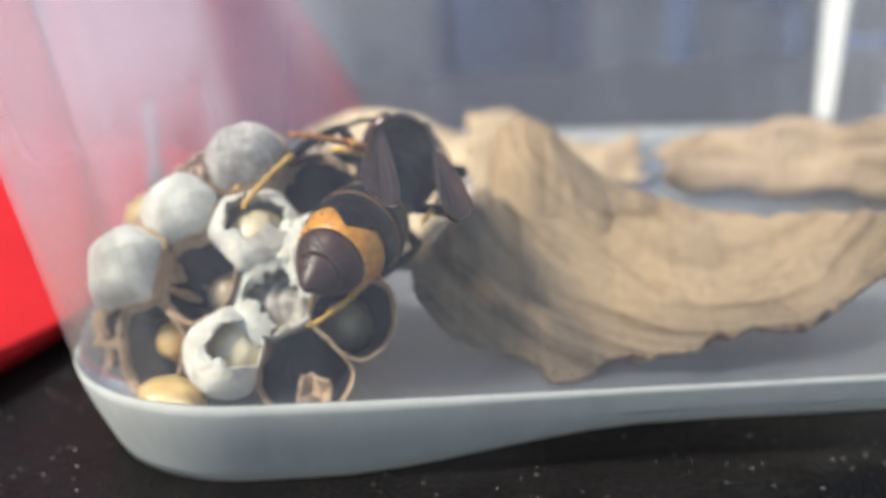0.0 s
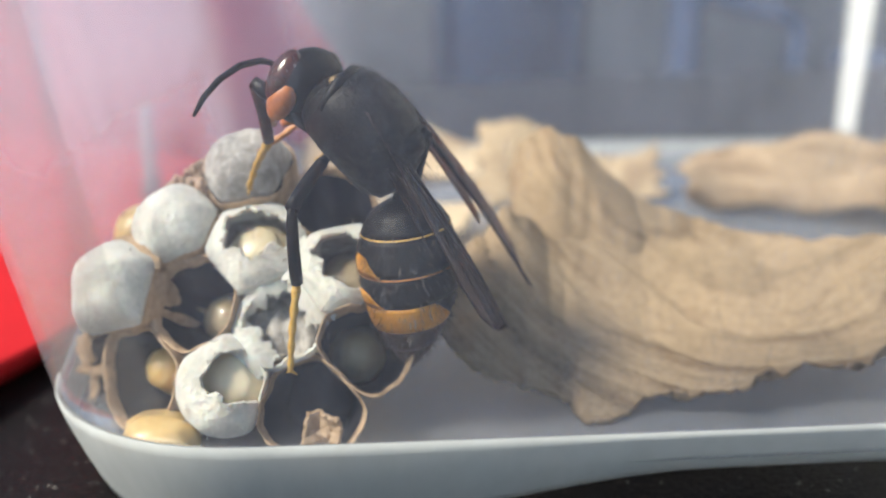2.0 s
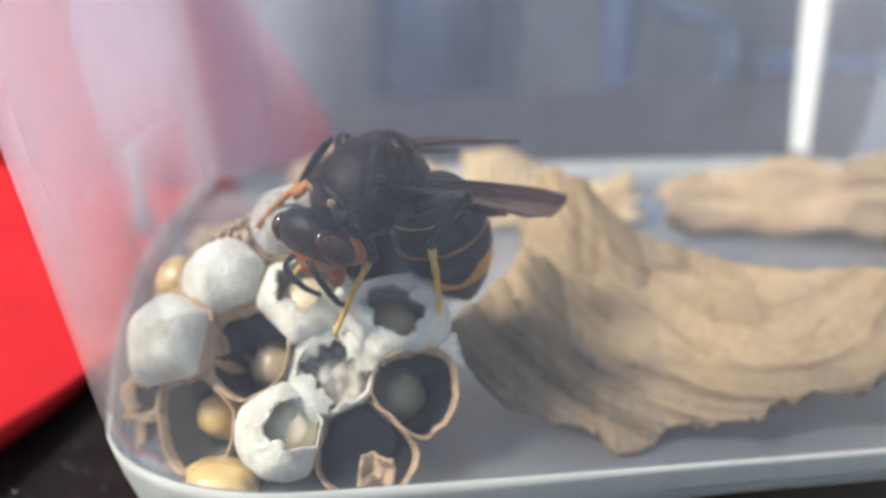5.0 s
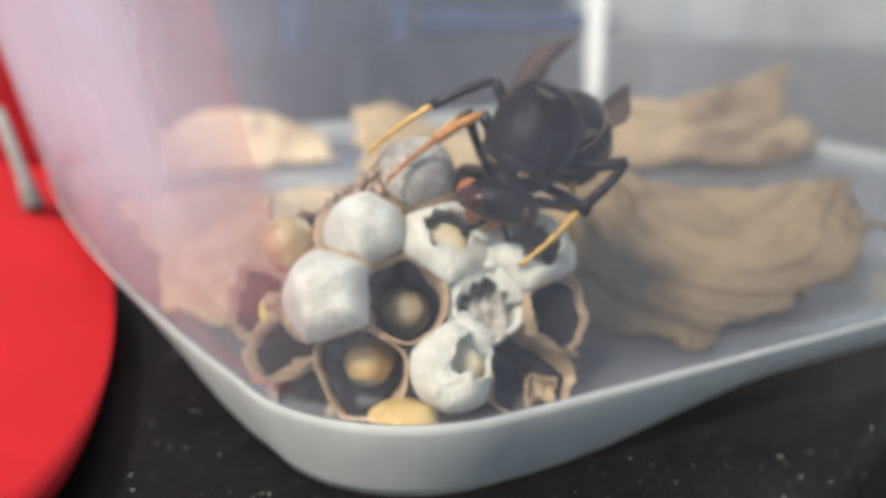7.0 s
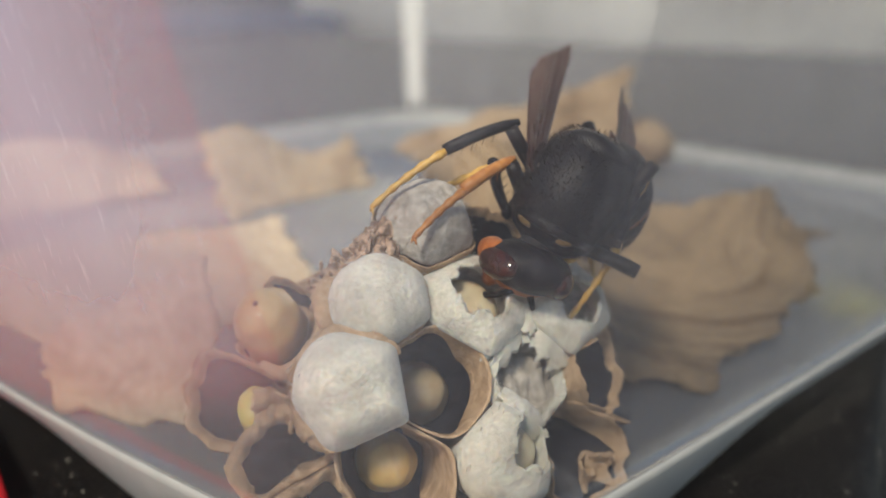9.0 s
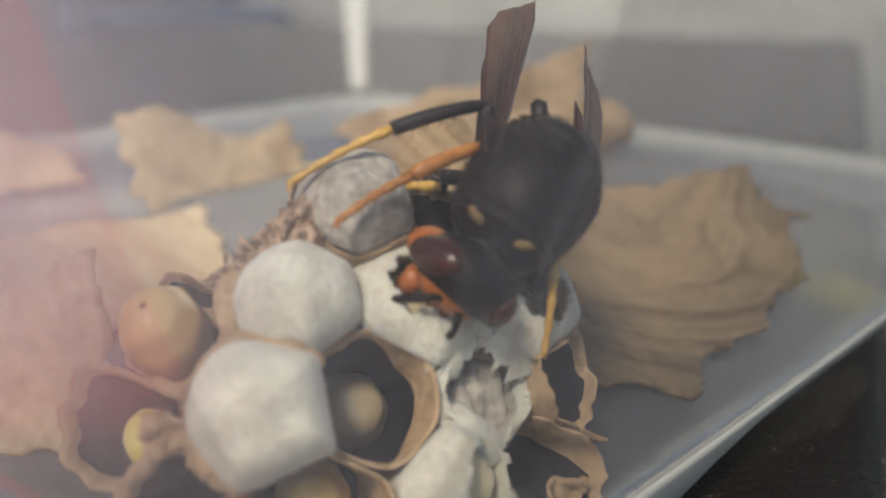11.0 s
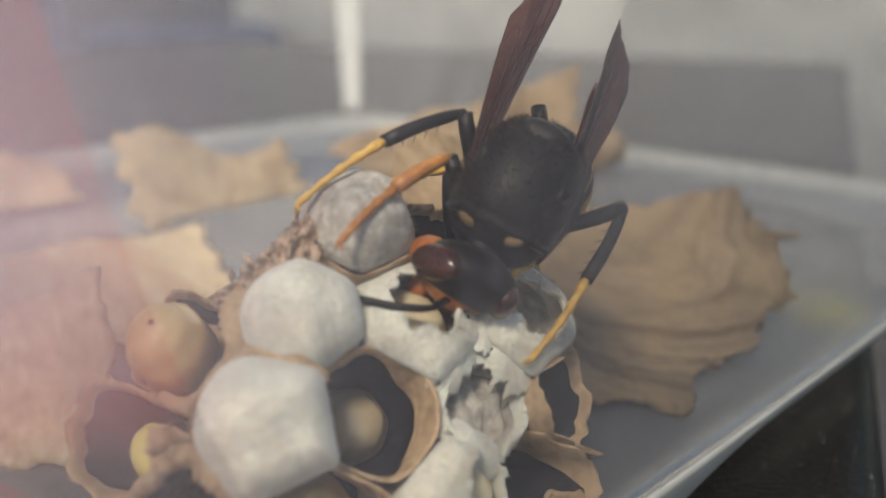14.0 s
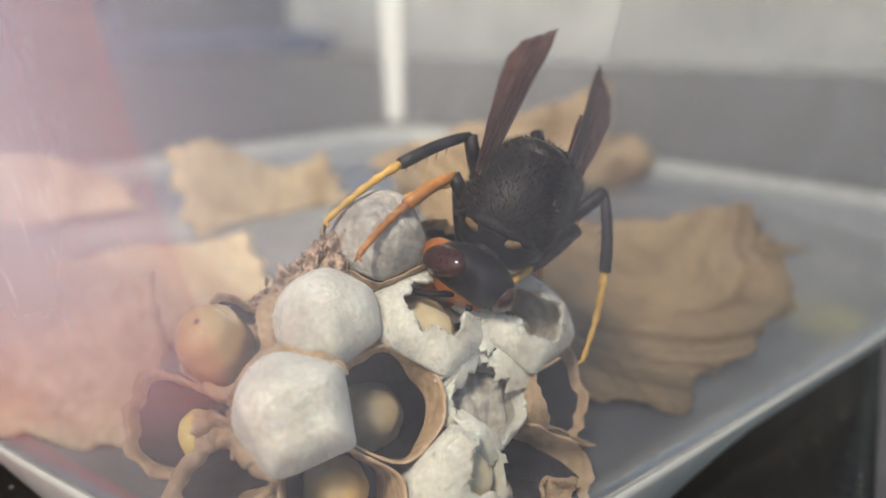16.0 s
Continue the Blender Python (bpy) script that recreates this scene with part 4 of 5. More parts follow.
def build_hornet():
    root = new("hornet")
    root.empty_display_size = 0.01
    tagged(root, "black hornet with orange abdomen band on the comb", "hornet")
    p = {"root": root}
    bm = bmesh.new()
    rows = []
    for x, ry, rz, z in ((-0.50, 0.08, 0.08, -0.06), (-0.46, 0.22, 0.22, -0.04), (-0.32, 0.34, 0.33, 0.0), (-0.12, 0.375, 0.37, 0.03), (0.10, 0.38, 0.375, 0.03),
                         (0.28, 0.36, 0.34, 0.01), (0.40, 0.28, 0.26, -0.02), (0.47, 0.16, 0.15, -0.05), (0.50, 0.07, 0.07, -0.06)):
        rows.append([Vector((x, ry * math.cos(a), z + rz * math.sin(a))) for a in (2 * math.pi * k / 28 for k in range(28))])
    loft(bm, rows)
    p["thorax"] = part("thorax", bm, BLACK, root, local=True)
    bm = bmesh.new()
    egg(bm, (-0.30, 0, 0.20), (0.13, 0.24, 0.17), None, 18, 10)
    part("scutellum", bm, BLACK, p["thorax"], local=True)
    bm = bmesh.new()
    tube(bm, [(0.30, -0.34, 0.02), (0.36, -0.22, 0.20), (0.38, 0, 0.26), (0.36, 0.22, 0.20), (0.30, 0.34, 0.02)], (0.03, 0.045, 0.045, 0.045, 0.03), 8)
    part("collar", bm, BLACK, p["thorax"], local=True)
    for side in (-1, 1):
        bm = bmesh.new()
        egg(bm, (0.39, 0.15 * side, 0.165), (0.05, 0.09, 0.045), Matrix.Rotation(0.6 * side, 4, "X"), 12, 8)
        part("pronotum_mark", bm, DULL, p["thorax"], local=True, label="dull yellowish mark behind the head")
    rng = random.Random(9)
    bm = bmesh.new()
    for k in range(4200):
        a, x = rng.uniform(-0.5, math.pi + 0.5), rng.uniform(-0.44, 0.42)
        r = 0.39 * math.sqrt(max(0.05, 1 - (x / 0.56) ** 2))
        b = Vector((x, r * math.cos(a), 0.02 + r * math.sin(a)))
        d = Vector((rng.uniform(-0.5, 0.3), math.cos(a) + rng.uniform(-0.3, 0.3), math.sin(a) + rng.uniform(-0.3, 0.3))).normalized() * rng.uniform(0.025, 0.06)
        s = d.cross(Vector((1, 0.2, 0.1))).normalized() * 0.003
        bm.faces.new([bm.verts.new(q) for q in (b - s, b + s, b + d)])
    tagged(part("hair", bm, HAIR, p["thorax"], local=True, label="fine brown hairs"), kind="stuff")

    # head, about its neck joint
    bm = bmesh.new()
    egg(bm, (0.18, 0, -0.05), (0.23, 0.40, 0.36), None, 28, 16)
    tube(bm, [(0.06, 0, -0.04), (-0.08, 0, -0.04), (-0.24, 0, -0.03)], (0.20, 0.15, 0.14), 14)
    head = p["head"] = part("head", bm, BLACK, root, local=True)
    bm = bmesh.new()
    egg(bm, (0.31, 0, -0.13), (0.14, 0.27, 0.24), None, 20, 12)
    part("face", bm, FACE, head, local=True, label="orange face")
    for s in (-1, 1):
        bm = bmesh.new()
        egg(bm, (0.15, 0.32 * s, -0.15), (0.13, 0.11, 0.21), Matrix.Rotation(0.25 * s, 4, "X"), 16, 12)
        part("cheek", bm, FACE, head, local=True, label="orange cheek")
        bm = bmesh.new()
        egg(bm, (0.22, 0.30 * s, 0.03), (0.14, 0.115, 0.25), Matrix.Rotation(0.35 * s, 4, "X"), 18, 14)
        part("eye", bm, EYE, head, local=True)
        bm = bmesh.new()
        tube(bm, [(0.32, 0.20 * s, -0.29), (0.40, 0.17 * s, -0.42), (0.41, 0.05 * s, -0.50)], (0.09, 0.085, 0.03), 8)
        part("mandible", bm, FACE, head, local=True)
        bm = bmesh.new()
        pts = [(0.0, 0.0, 0.0), (0.10, 0.12 * s, 0.06), (0.13, 0.21 * s, 0.07), (0.17, 0.40 * s, 0.02), (0.18, 0.60 * s, -0.10), (0.15, 0.77 * s, -0.24), (0.10, 0.89 * s, -0.38)]
        tube(bm, pts, (0.032, 0.026, 0.030, 0.032, 0.030, 0.027, 0.016), 8)
        p["antenna_l" if s > 0 else "antenna_r"] = part("antenna", bm, BLACK, head, local=True)

    for ob in (head, *head.children):
        for v in ob.data.vertices:
            v.co *= 0.86

    # abdomen along -x from its waist
    bm = bmesh.new()
    tube(bm, [(0.04, 0, 0), (-0.08, 0, 0.0), (-0.18, 0, 0.01)], (0.06, 0.06, 0.13), 12)
    abdomen = p["abdomen"] = part("abdomen", bm, BLACK, root, local=True)
    prof = ((0.12, 0.11), (0.20, 0.28), (0.34, 0.37), (0.55, 0.415), (0.78, 0.415), (1.00, 0.37), (1.20, 0.29), (1.38, 0.18), (1.52, 0.065), (1.56, 0.015))

    def belly(x):
        return lerp(x, [a for a, _ in prof], [b for _, b in prof])

    segs = ((0.12, 0.345, BLACK), (0.345, 0.36, YELLOW), (0.36, 0.645, BLACK), (0.645, 0.66, AMBER), (0.66, 0.90, BLACK), (0.90, 1.13, ORANGE), (1.13, 1.33, BROWN), (1.33, 1.56, BROWN))
    for k, (a, b, mat) in enumerate(segs):
        bm = bmesh.new()
        rows = []
        for i in range(7):
            x = a + (b - a) * i / 6
            r = belly(x) * (1.0 + 0.018 * (i / 6) + (0.012 if mat is ORANGE and b - a < 0.1 else 0))
            if i == 6 and b < 1.5:
                r *= 0.985
            z = -0.05 * x * x
            rows.append([Vector((-x, r * math.cos(t), z + 0.94 * r * math.sin(t))) for t in (2 * math.pi * j / 28 for j in range(28))])
        loft(bm, rows)
        part("tergite", bm, mat, abdomen, local=True, label="orange-yellow band" if mat in (ORANGE, AMBER, YELLOW) else "")
        if mat is BLACK and a > 0.3:
            # yellow flank patches below
            for side in (-1, 1):
                bm = bmesh.new()
                rows = []
                for i in range(4):
                    x = a + (b - a) * (0.45 + 0.53 * i / 3)
                    spread = 0.25 + 0.35 * i / 3
                    r = belly(x) * 1.035
                    rows.append([Vector((-x, side * r * math.cos(t), -0.05 * x * x + 0.94 * r * math.sin(t))) for t in (-0.75 + spread * (j / 6 - 0.5) * 2 for j in range(7))])
                rows += [[v * 0.9 for v in row] for row in reversed(rows)]
                loft(bm, rows)
                part("flank_patch", bm, ORANGE, abdomen, local=True, label="yellow-orange flank patch")
    bm = bmesh.new()
    rows = []
    for i in range(7):
        x = 0.89 + 0.17 * i / 6
        half = 0.62 * (1 - i / 6) ** 0.8 + 0.02
        rows.append([Vector((-x, belly(x) * 1.028 * math.sin(t), -0.05 * x * x + 0.94 * belly(x) * 1.028 * math.cos(t))) for t in (half * (j / 6 - 0.5) * 2 for j in range(7))])
    rows += [[v * 0.93 for v in row] for row in reversed(rows)]
    loft(bm, rows)
    part("band_wedge", bm, BLACK, abdomen, local=True, label="black wedge on the orange band")
    bm = bmesh.new()
    for k in range(700):
        a, x = rng.uniform(0, 2 * math.pi), rng.uniform(0.2, 1.45)
        r = belly(x)
        b = Vector((-x, r * math.cos(a), -0.05 * x * x + 0.94 * r * math.sin(a)))
        d = Vector((-0.8, 0.6 * math.cos(a), 0.6 * math.sin(a))).normalized() * rng.uniform(0.04, 0.08)
        s = d.cross(Vector((0.2, 1, 0.1))).normalized() * 0.004
        bm.faces.new([bm.verts.new(q) for q in (b - s, b + s, b + d)])
    tagged(part("hair", bm, HAIR, abdomen, local=True, label="fine brown hairs"), kind="stuff")

    # wings along -x from their hinge, folded lengthwise
    for key, s in (("wing_l", 1), ("wing_r", -1)):
        bm = bmesh.new()
        shape = lambda u: (0.06 + 0.30 * min(1.0, max(0.0, u)) ** 0.85) * (1 - 0.30 * smooth(0.80, 1.0, u))
        tip = lambda v: 2.10 * (1 - 0.15 * max(0.0, v) ** 1.6)
        sheet(bm, lambda u, v: (-tip(v) * u, s * (v - 0.32) * shape(u), 0.05 * math.sin(2.6 * u) + 0.10 * abs(v - 0.42) * (1 - 0.3 * u) + 0.008 * noise.noise(Vector((u * 9, v * 6, 1)))), 30, 12, 0.012, 0.02, 3.0)
        wing = p[key] = part("wing", bm, FILM, root, local=True)
        for f, r0, last in ((0.0, 0.016, 1.0), (0.20, 0.008, 0.95), (0.42, 0.010, 0.9), (0.64, 0.006, 0.8)):
            bm = bmesh.new()
            tube(bm, [(-tip(f) * last * k / 12, s * (f - 0.32) * shape(last * k / 12), 0.05 * math.sin(2.6 * last * k / 12) + 0.10 * abs(f - 0.42) * (1 - 0.3 * last * k / 12) + 0.008) for k in range(13)], [r0 * (1 - 0.055 * k) for k in range(13)], 6)
            part("vein", bm, VEIN, wing, local=True)
        bm = bmesh.new()
        sheet(bm, lambda u, v: (-1.35 * u, s * (0.03 + (v - 0.3) * shape(u) * 0.75), -0.03 + 0.03 * math.sin(2.6 * u)), 14, 6, 0.01)
        part("hindwing", bm, FILM, wing, local=True)

    for key, (l1, l2, l3, mat2, mat3) in LEGS.items():
        p[key + "_upper"] = limb("upper_leg", l1, 0.050, 0.060, BLACK, root)
        p[key + "_lower"] = limb("lower_leg", l2, 0.042, 0.052, mat2, root)
        p[key + "_foot"] = limb("foot", l3, 0.032, 0.020, mat3, root, 10, True)
    return p


LEGS = {"fl": (0.55, 0.50, 0.55, BROWN, YELLOW), "fr": (0.55, 0.50, 0.55, AMBER, AMBER),
        "ml": (0.66, 0.62, 0.70, BLACK, YELLOW), "mr": (0.66, 0.62, 0.70, BLACK, YELLOW),
        "hl": (0.70, 0.74, 0.78, BLACK, YELLOW), "hr": (0.70, 0.74, 0.78, BLACK, YELLOW)}
HIPS = {"fl": (0.28, 0.16, -0.26), "fr": (0.28, -0.16, -0.26), "ml": (0.04, 0.19, -0.30), "mr": (0.04, -0.19, -0.30), "hl": (-0.20, 0.18, -0.27), "hr": (-0.20, -0.18, -0.27)}

hornet = build_hornet()

# rows of its walk: seconds; middle of the thorax, middle of the head, tip of the abdomen, tips of the near and far wing
STEPS = [
    (0, (1.08, 1.26, 2.01), (1.12, 1.87, 2.27), (0.50, -0.72, 1.44), (1.22, -0.98, 2.07), (1.74, -0.95, 1.95)),
    (0.5, (0.98, 1.18, 2.28), (0.88, 1.78, 2.54), (0.72, -0.74, 1.33), (1.47, -0.93, 1.87), (1.94, -0.78, 1.77)),
    (1, (0.96, 0.90, 2.44), (0.76, 1.41, 2.82), (1.03, -0.78, 1.08), (1.72, -1.10, 1.79), (2.08, -0.84, 1.67)),
    (1.5, (1.02, 0.34, 2.53), (0.75, -0.01, 3.01), (1.02, -0.16, 0.40), (1.87, 0.53, 0.43), (2.15, 0.35, 0.81)),
    (2, (0.76, 0.13, 2.66), (0.32, 0.19, 3.14), (1.25, 0.23, 0.59), (1.87, 0.14, 0.92), (2.12, 0.98, 1.13)),
    (2.5, (0.26, 0.42, 2.94), (-0.30, 0.41, 3.28), (1.47, -0.02, 1.21), (1.95, 0.14, 1.65), (1.98, 1.30, 1.85)),
    (3, (0.32, 0.32, 2.83), (-0.27, 0.31, 3.12), (1.62, -0.38, 1.33), (2.15, 0.01, 1.74), (2.24, 1.06, 2.00)),
    (3.2, (0.36, 0.36, 2.90), (-0.23, 0.36, 3.18), (1.66, -0.40, 1.43), (2.17, 0.02, 1.80), (2.25, 1.19, 2.08)),
    (5.3, (0.38, 0.04, 2.66), (-0.08, -0.27, 2.29), (1.35, 1.27, 1.20), (2.22, 1.00, 2.52), (1.70, 1.59, 2.97)),
    (5.5, (0.34, 0.07, 2.69), (-0.07, -0.21, 2.25), (1.42, 1.22, 1.24), (2.21, 1.00, 2.66), (1.69, 1.52, 3.08)),
    (6, (0.36, 0.04, 2.67), (-0.06, -0.05, 2.16), (1.38, 1.29, 1.24), (2.14, 0.94, 2.84), (1.64, 1.56, 3.26)),
    (6.5, (0.45, 0.10, 2.49), (0.06, 0.06, 1.95), (1.50, 1.60, 1.37), (2.12, 1.09, 2.93), (1.67, 1.54, 3.36)),
    (7, (0.53, 0.16, 2.61), (0.09, 0.02, 2.12), (1.82, 1.50, 1.54), (2.19, 1.25, 2.83), (1.71, 1.72, 3.36)),
    (7.5, (0.53, 0.12, 2.55), (0.14, 0.20, 2.01), (1.97, 1.31, 1.48), (2.06, 1.21, 2.91), (1.71, 1.72, 3.32)),
    (8, (0.48, 0.12, 2.53), (0.02, 0.10, 2.05), (1.94, 1.37, 1.57), (2.05, 1.19, 2.92), (1.73, 1.66, 3.33)),
    (8.2, (0.49, 0.12, 2.54), (0.06, 0.14, 2.03), (1.95, 1.33, 1.52), (2.10, 1.11, 2.96), (1.76, 1.62, 3.36)),
    (10.3, (0.41, 0.08, 2.30), (-0.12, -0.02, 1.91), (1.85, 1.53, 1.46), (1.95, 1.14, 2.94), (1.69, 1.52, 3.40)),
    (10.5, (0.39, 0.07, 2.29), (-0.16, -0.04, 1.92), (1.80, 1.52, 1.42), (1.94, 1.12, 2.91), (1.68, 1.53, 3.35)),
    (11, (0.36, 0.07, 2.28), (-0.19, -0.06, 1.92), (1.74, 1.53, 1.39), (1.94, 1.08, 2.98), (1.66, 1.49, 3.39)),
    (11.5, (0.46, 0.07, 2.28), (-0.09, -0.03, 1.91), (1.83, 1.52, 1.31), (2.02, 1.02, 3.08), (1.74, 1.52, 3.37)),
    (12, (0.43, 0.07, 2.28), (-0.11, -0.04, 1.91), (1.80, 1.53, 1.33), (2.04, 1.03, 2.99), (1.76, 1.43, 3.40)),
    (12.5, (0.49, 0.12, 2.25), (0.00, 0.09, 1.80), (1.94, 1.60, 1.32), (2.06, 0.95, 3.12), (1.81, 1.36, 3.45)),
    (13, (0.46, 0.28, 2.31), (-0.04, 0.18, 1.88), (1.95, 1.80, 1.34), (2.16, 1.00, 3.18), (1.79, 1.41, 3.63)),
    (13.5, (0.54, 0.31, 2.37), (0.04, 0.20, 1.94), (2.00, 1.88, 1.45), (2.26, 0.92, 3.32), (1.93, 1.24, 3.75)),
    (14, (0.53, 0.31, 2.38), (0.03, 0.21, 1.94), (2.01, 1.88, 1.46), (2.22, 0.91, 3.39), (1.89, 1.30, 3.75)),
    (14.5, (0.50, 0.33, 2.41), (0.00, 0.23, 1.97), (1.97, 1.90, 1.49), (2.14, 0.97, 3.46), (1.84, 1.41, 3.73)),
    (15, (0.52, 0.34, 2.44), (0.02, 0.25, 2.00), (1.99, 1.91, 1.53), (2.17, 0.98, 3.49), (1.89, 1.36, 3.79)),
    (15.5, (0.52, 0.34, 2.42), (0.02, 0.23, 1.99), (1.93, 1.97, 1.50), (2.16, 1.05, 3.44), (1.91, 1.39, 3.72)),
    (16, (0.56, 0.37, 2.42), (0.05, 0.24, 2.01), (1.94, 2.00, 1.44), (2.23, 1.16, 3.30), (1.92, 1.54, 3.65)),
]
# the way its back faces
BACKS = ((0, (0.25, -0.8, 0.5)), (0.5, (0.6, -0.65, 0.45)), (1, (0.75, -0.5, 0.45)), (1.5, (0.6, -0.45, 0.65)), (2, (0.4, -0.25, 0.88)), (2.5, (0.1, -0.1, 1)), (3.2, (0.1, -0.1, 1)),
         (5.3, (-0.05, -0.35, 0.95)), (6, (-0.1, -0.45, 0.9)), (6.5, (-0.25, -0.6, 0.75)), (8.2, (-0.35, -0.55, 0.75)), (10.3, (-0.1, -0.6, 0.8)), (12.5, (-0.22, -0.68, 0.72)), (14, (-0.5, -0.6, 0.62)), (16, (-0.5, -0.6, 0.62)))
# how far the head nods down
NODS = ((0, 10), (1, 20), (1.5, 35), (2, 30), (2.5, 45), (3.2, 50), (5.3, 25), (6, 22), (6.5, 25), (7, 18), (7.5, 24), (8.2, 18), (10.3, 15), (10.7, 20), (11, 14), (11.3, 20), (11.6, 13), (12, 20), (12.5, 12), (13, 15), (13.5, 10), (14, 13), (14.5, 9), (15, 14), (15.5, 10), (16, 14))
# how far the head turns to its left
TURNS = ((0, 10), (1, 0), (1.5, -35), (2, -22), (2.5, -5), (3.2, 5), (5.3, 15), (6, 5), (6.5, 12), (8.2, 15), (10.3, 0), (12.5, -4), (13, 0), (14, 2), (15, 2), (16, 0))
# how far the head rolls to its left
ROLLS = ((0, 0), (5.3, -8), (6.5, -25), (16, -32))
# how far the antennae fold down before the face
FOLDS = ((0, 10), (1.5, 0), (2, 5), (2.5, 45), (3.2, 50), (5.3, 70), (12.4, 72), (16, 72))
# the right one, laid back over the cap between bites: its fold and its sweep
FOLD_R = ((0, 10), (1.5, 0), (2, 5), (2.5, 45), (3.2, 50), (5.3, 70), (12.6, 72), (13.2, 15), (13.5, -10), (14, 0), (15, 20), (15.5, 35), (16, 50))
SWEEP_R = ((0, 0), (12.6, 0), (13.2, -10), (13.5, 0), (14, 12), (15, -8), (16, -5))
# how far the neck is stretched
NECKS = ((0, 0.44), (3.2, 0.44), (5.3, 0.46), (6.5, 0.50), (8.2, 0.50), (10.3, 0.50), (16, 0.50))
# rows of the legs' walks: where each foot holds on
FEET = {
    "ml": ((0, (-0.31, 0.28, 1.84)), (0.5, (-0.45, 0.29, 1.82)), (1.0, (-0.15, 0.18, 1.75)), (1.5, (0.06, -0.40, 0.85)), (2.0, (0.19, -0.44, 0.76)), (2.5, (0.43, -0.38, 0.86)), (3.0, (0.94, -0.32, 0.90)), (3.2, (0.94, -0.32, 0.90)), (5.3, (0.07, -0.06, 1.34)), (6.1, (0.15, -0.06, 1.36)), (6.5, (0.25, -0.06, 1.38)), (8.2, (0.48, -0.02, 1.52)), (11, (0.33, -0.17, 1.23)), (12.5, (0.27, -0.16, 1.25)), (13.5, (0.27, -0.10, 1.28)), (14, (0.30, -0.08, 1.29)), (14.5, (0.66, -0.18, 1.16)), (15, (0.82, -0.14, 1.08)), (16, (0.88, -0.10, 1.15))),
    "fl": ((0, (-0.69, 0.38, 1.86)), (0.5, (-0.44, 0.56, 2.08)), (1.0, (-0.44, 0.60, 2.12)), (1.5, (-0.42, 0.50, 2.05)), (2.0, (-0.33, 0.54, 2.08)), (2.5, (-0.48, 0.46, 1.98)), (3.0, (-0.32, -0.12, 1.31)), (3.2, (-0.32, -0.12, 1.31)), (5.3, (-0.3, 0.25, 1.85)), (6.5, (0.05, 0.3, 1.7)), (16, (0.05, 0.3, 1.7))),
    "fr": ((0, (0.13, 0.51, 2.5)), (1.5, (-0.2, 0.7, 2.5)), (3.2, (-0.3, 0.55, 2.15)), (5.3, (-0.76, 0.58, 2.21)), (6.5, (-0.85, 0.52, 2.23)), (8.2, (-0.82, 0.52, 2.22)), (16, (-0.86, 0.50, 2.20))),
    "mr": ((0, (0.5, 0.85, 2.3)), (1.5, (0.3, 0.9, 2.3)), (3.2, (0.1, 1.0, 2.25)), (5.3, (-0.35, 1.25, 2.0)), (6.5, (-0.9, 0.88, 2.46)), (8.2, (-0.92, 0.95, 2.4)), (16, (-0.88, 0.92, 2.38))),
    "hl": ((0, (0.43, -0.38, 0.87)), (1.0, (0.41, -0.38, 0.87)), (1.5, (1.45, 0.65, 1.2)), (3.2, (1.3, 0.4, 1.25)), (5.3, (1.0, 0.2, 1.3)), (6.5, (1.05, 0.25, 1.3)), (8.2, (1.05, 0.3, 1.3)), (10.3, (1.10, 0.60, 1.30)), (16, (1.10, 0.60, 1.30))),
    "hr": ((0, (1.4, 0.7, 1.6)), (1.5, (1.3, 0.9, 1.6)), (3.2, (1.0, 1.1, 1.9)), (5.3, (0.1, 1.6, 1.7)), (6.2, (-0.30, 1.30, 2.25)), (16, (-0.30, 1.30, 2.25))),
}


# which way a knee points while it climbs, and once it feeds head down
EARLY = {"hl": (0.9, 0.5, -0.2)}
LATE = {"hr": (-0.9, 0.5, 0.0), "hl": (0.5, 0.8, 0.1), "fl": (0.6, -0.3, 0.1)}


def between(rows, t):
    """The value of rows of (seconds, numbers) at t."""
    ts = [r[0] for r in rows]
    first = rows[0][1]
    if isinstance(first, tuple):
        return Vector([lerp(t, ts, [r[1][k] for r in rows]) for k in range(len(first))])
    return lerp(t, ts, [r[1] for r in rows])


def along(p, ahead, up):
    """A pose at p with x ahead and z leaning to up."""
    x = ahead.normalized()
    y = up.cross(x).normalized()
    z = x.cross(y)
    return Matrix.Translation(p) @ Matrix((x, y, z)).transposed().to_4x4()


def scaled(m):
    """The same pose with its place in metres."""
    out = m.copy()
    out.translation = m.translation * CM
    return out


def leg_poses(hip, foot, l1, l2, l3, up):
    """Poses of the three pieces from hip to foot, bent upwards."""
    reach = hip - foot
    rise = (reach.normalized() * 0.75 + up * 0.45).normalized()
    ankle = foot + rise * l3
    d = ankle - hip
    far = min(d.length, (l1 + l2) * 0.985)
    d = d.normalized()
    a = (l1 * l1 - l2 * l2 + far * far) / (2 * far)
    h = math.sqrt(max(0.0, l1 * l1 - a * a))
    out = up - d * up.dot(d)
    knee = hip + d * a + out.normalized() * h
    ankle = hip + d * far
    return along(hip, knee - hip, up), along(knee, ankle - knee, up), along(ankle, foot - ankle, up)


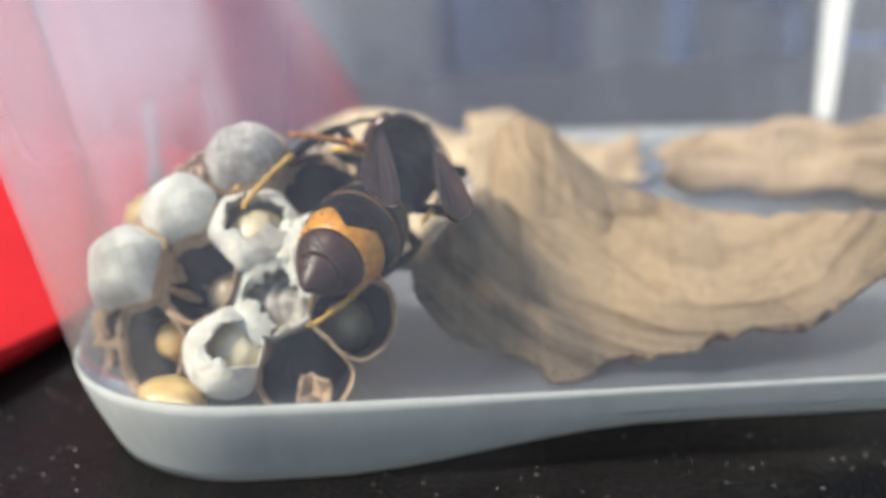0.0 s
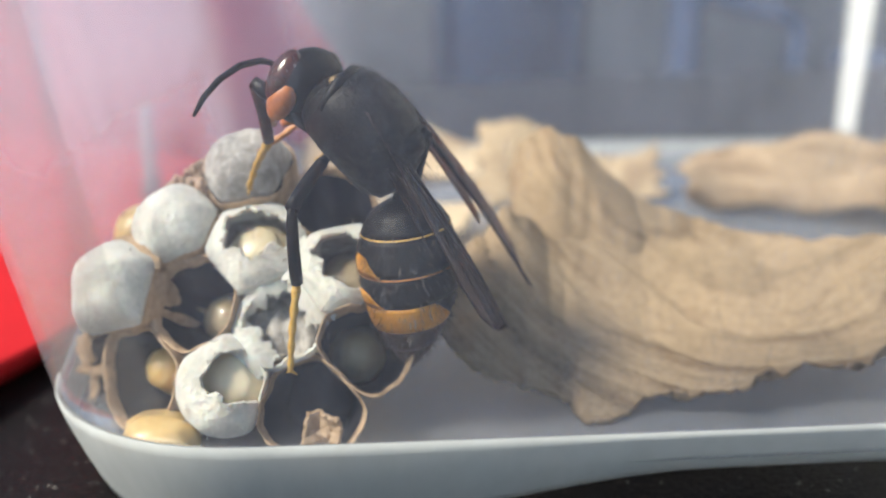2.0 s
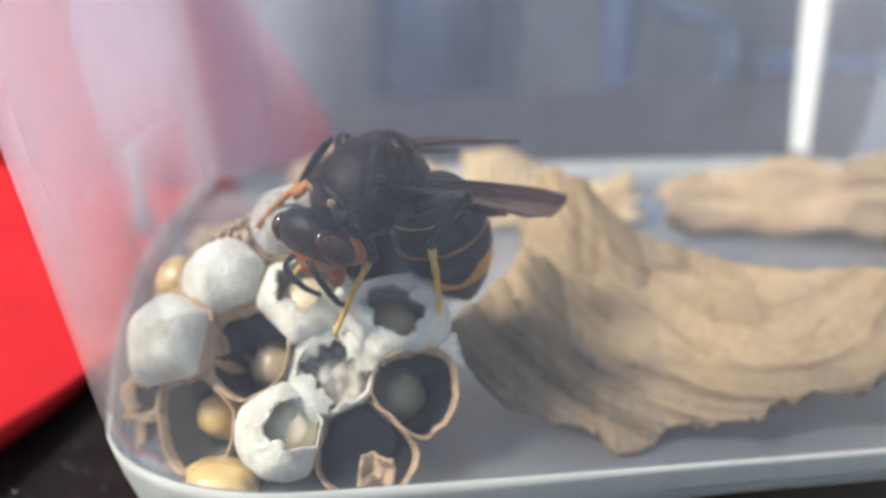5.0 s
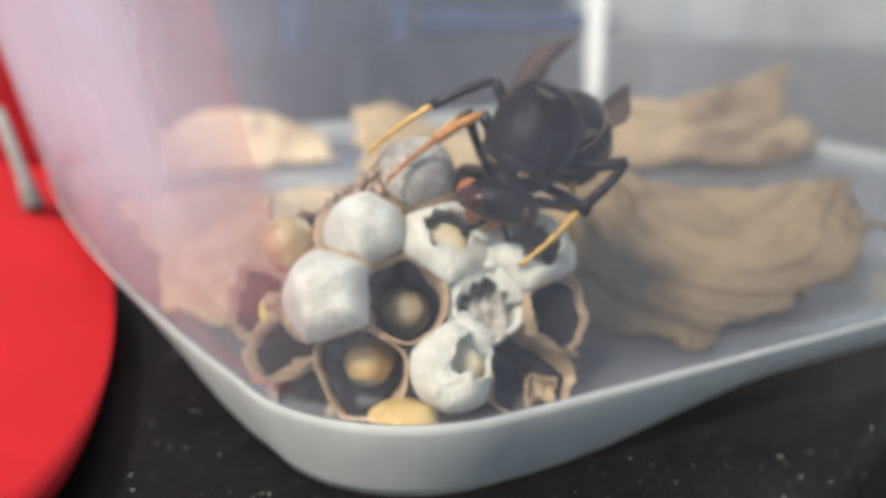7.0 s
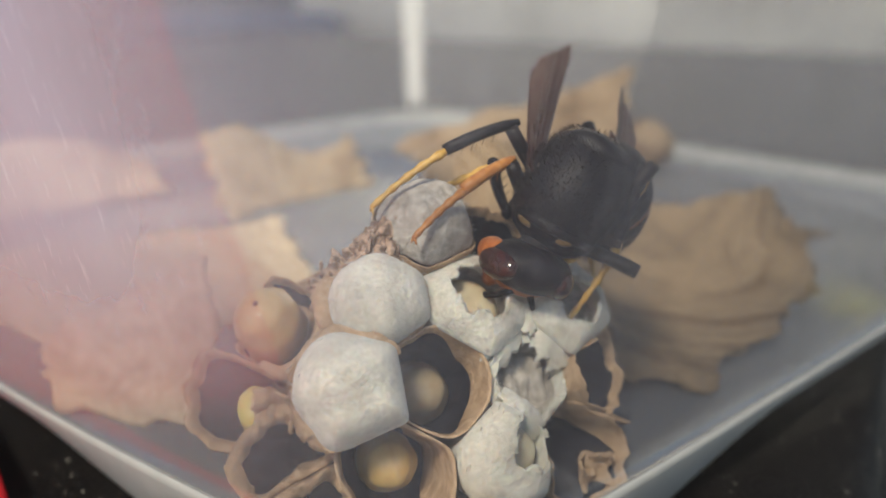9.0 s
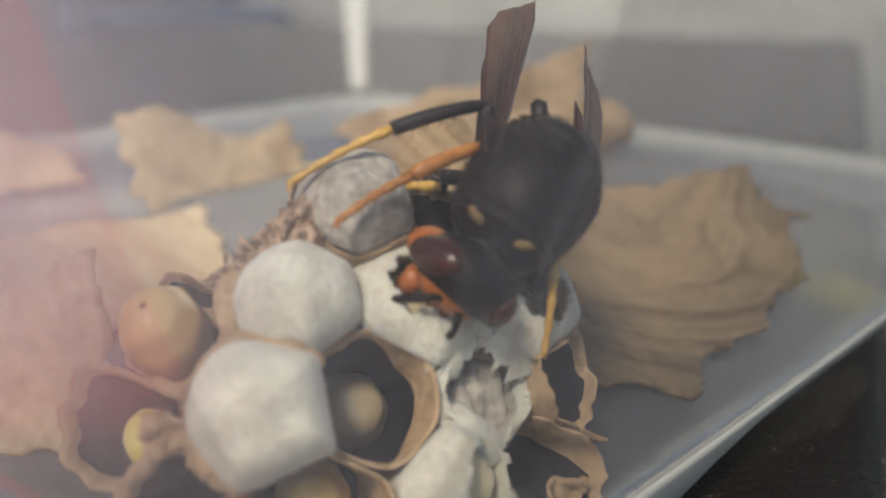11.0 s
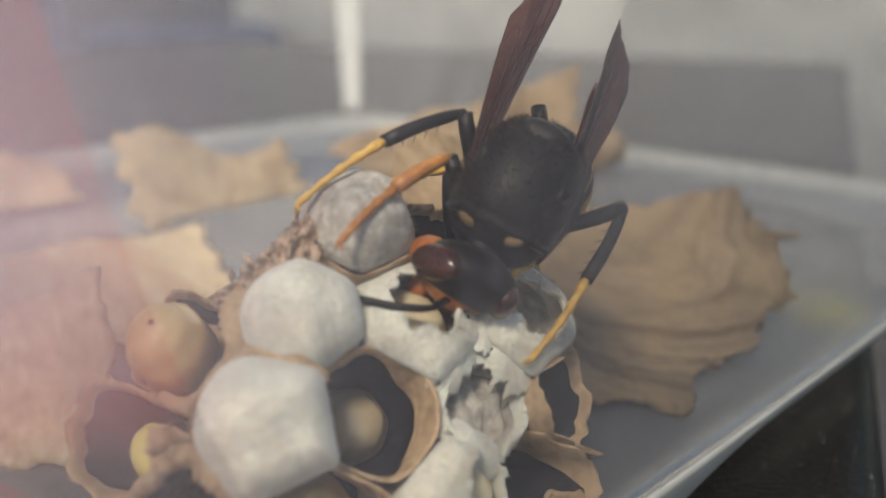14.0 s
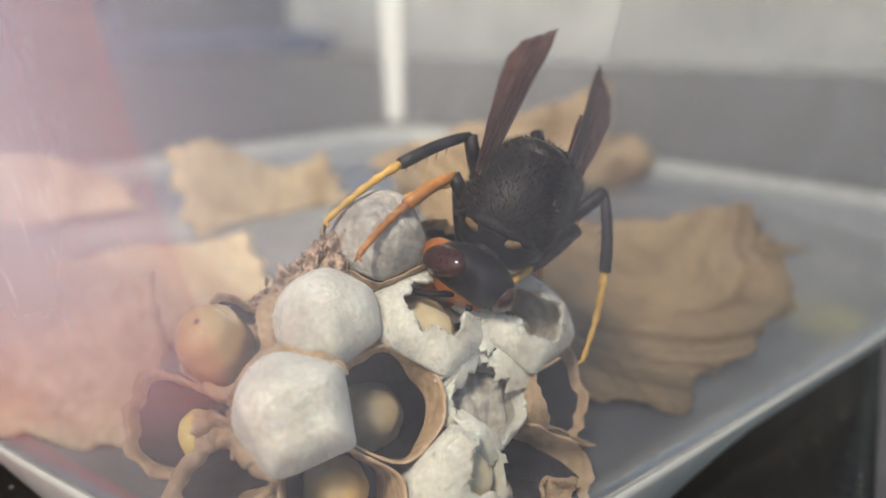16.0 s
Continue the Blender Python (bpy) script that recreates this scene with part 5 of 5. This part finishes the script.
def motions():
    keys = {k: [] for k in hornet}
    for t, P, H, A, L, R in STEPS:
        P, H, A, L, R = (Vector(v) for v in (P, H, A, L, R))
        back = between(BACKS, t).normalized()
        body = along(P, H - P, back)
        inv = body.inverted()
        keys["root"].append((t, Matrix.Translation(w(*P)) @ body.to_3x3().to_4x4()))
        neck = Vector((between(NECKS, t), 0, -0.02)) * GROW
        keys["head"].append((t, scaled(Matrix.Translation(neck) @ Matrix.Rotation(radians(between(TURNS, t)), 4, "Z") @ Matrix.Rotation(radians(between(NODS, t)), 4, "Y") @ Matrix.Rotation(radians(between(ROLLS, t)), 4, "X"))))
        for key, side in (("antenna_l", 1), ("antenna_r", -1)):
            base = Vector((0.345, 0.07 * side, 0.0)) * GROW
            keys[key].append((t, scaled(Matrix.Translation(base) @ Matrix.Rotation(radians(between(SWEEP_R, t) if side < 0 else 0.0), 4, "Z") @ Matrix.Rotation(radians(-side * between(FOLDS if side > 0 else FOLD_R, t)), 4, "X"))))
        waist = Vector((-0.47, 0, -0.07)) * GROW
        keys["abdomen"].append((t, scaled(along(waist, waist - inv @ A, Vector((0, 0, 1))))))
        for key, tip, s in (("wing_l", L, 1), ("wing_r", R, -1)):
            hinge = Vector((0.08, 0.27 * s, 0.24)) * GROW
            keys[key].append((t, scaled(along(hinge, hinge - inv @ tip, Vector((0, (0.15 if s < 0 else lerp(t, (3.2, 5.3, 8.2, 10.3), (0.15, 0.7, 0.7, 0.9))) * s, 1))))))
        for key, (l1, l2, l3, _, _) in LEGS.items():
            hip = Vector(HIPS[key]) * GROW
            side = 1 if key[1] == "l" else -1
            bend = (inv.to_3x3() @ Vector((0, 0, 1)) * (0.9 if side > 0 or t > 6.2 else 0.25) + Vector((0.05, (0.35 if side > 0 or t > 6.2 else 0.9) * side, 0.2))).normalized()
            if t < 1.25 and key in EARLY:
                bend = (inv.to_3x3() @ Vector(EARLY[key])).normalized()
            if t > 6.2 and key in LATE:
                bend = (inv.to_3x3() @ Vector(LATE[key])).normalized()
            if key == "ml":
                outer = (inv.to_3x3() @ Vector((0.6, -0.45, -0.08))).normalized()
                bend = bend.lerp(outer, lerp(t, (6.0, 6.5, 8.2, 10.3, 12.5, 13.5), (0, 1, 1, 0, 0, 1))).normalized()
            poses = leg_poses(hip, inv @ between(FEET[key], t), l1 * GROW, l2 * GROW, l3 * GROW, bend)
            for piece, m in zip(("_upper", "_lower", "_foot"), poses):
                keys[key + piece].append((t, scaled(m)))
    for key, rows in keys.items():
        if rows:
            walk(hornet[key], rows)


motions()
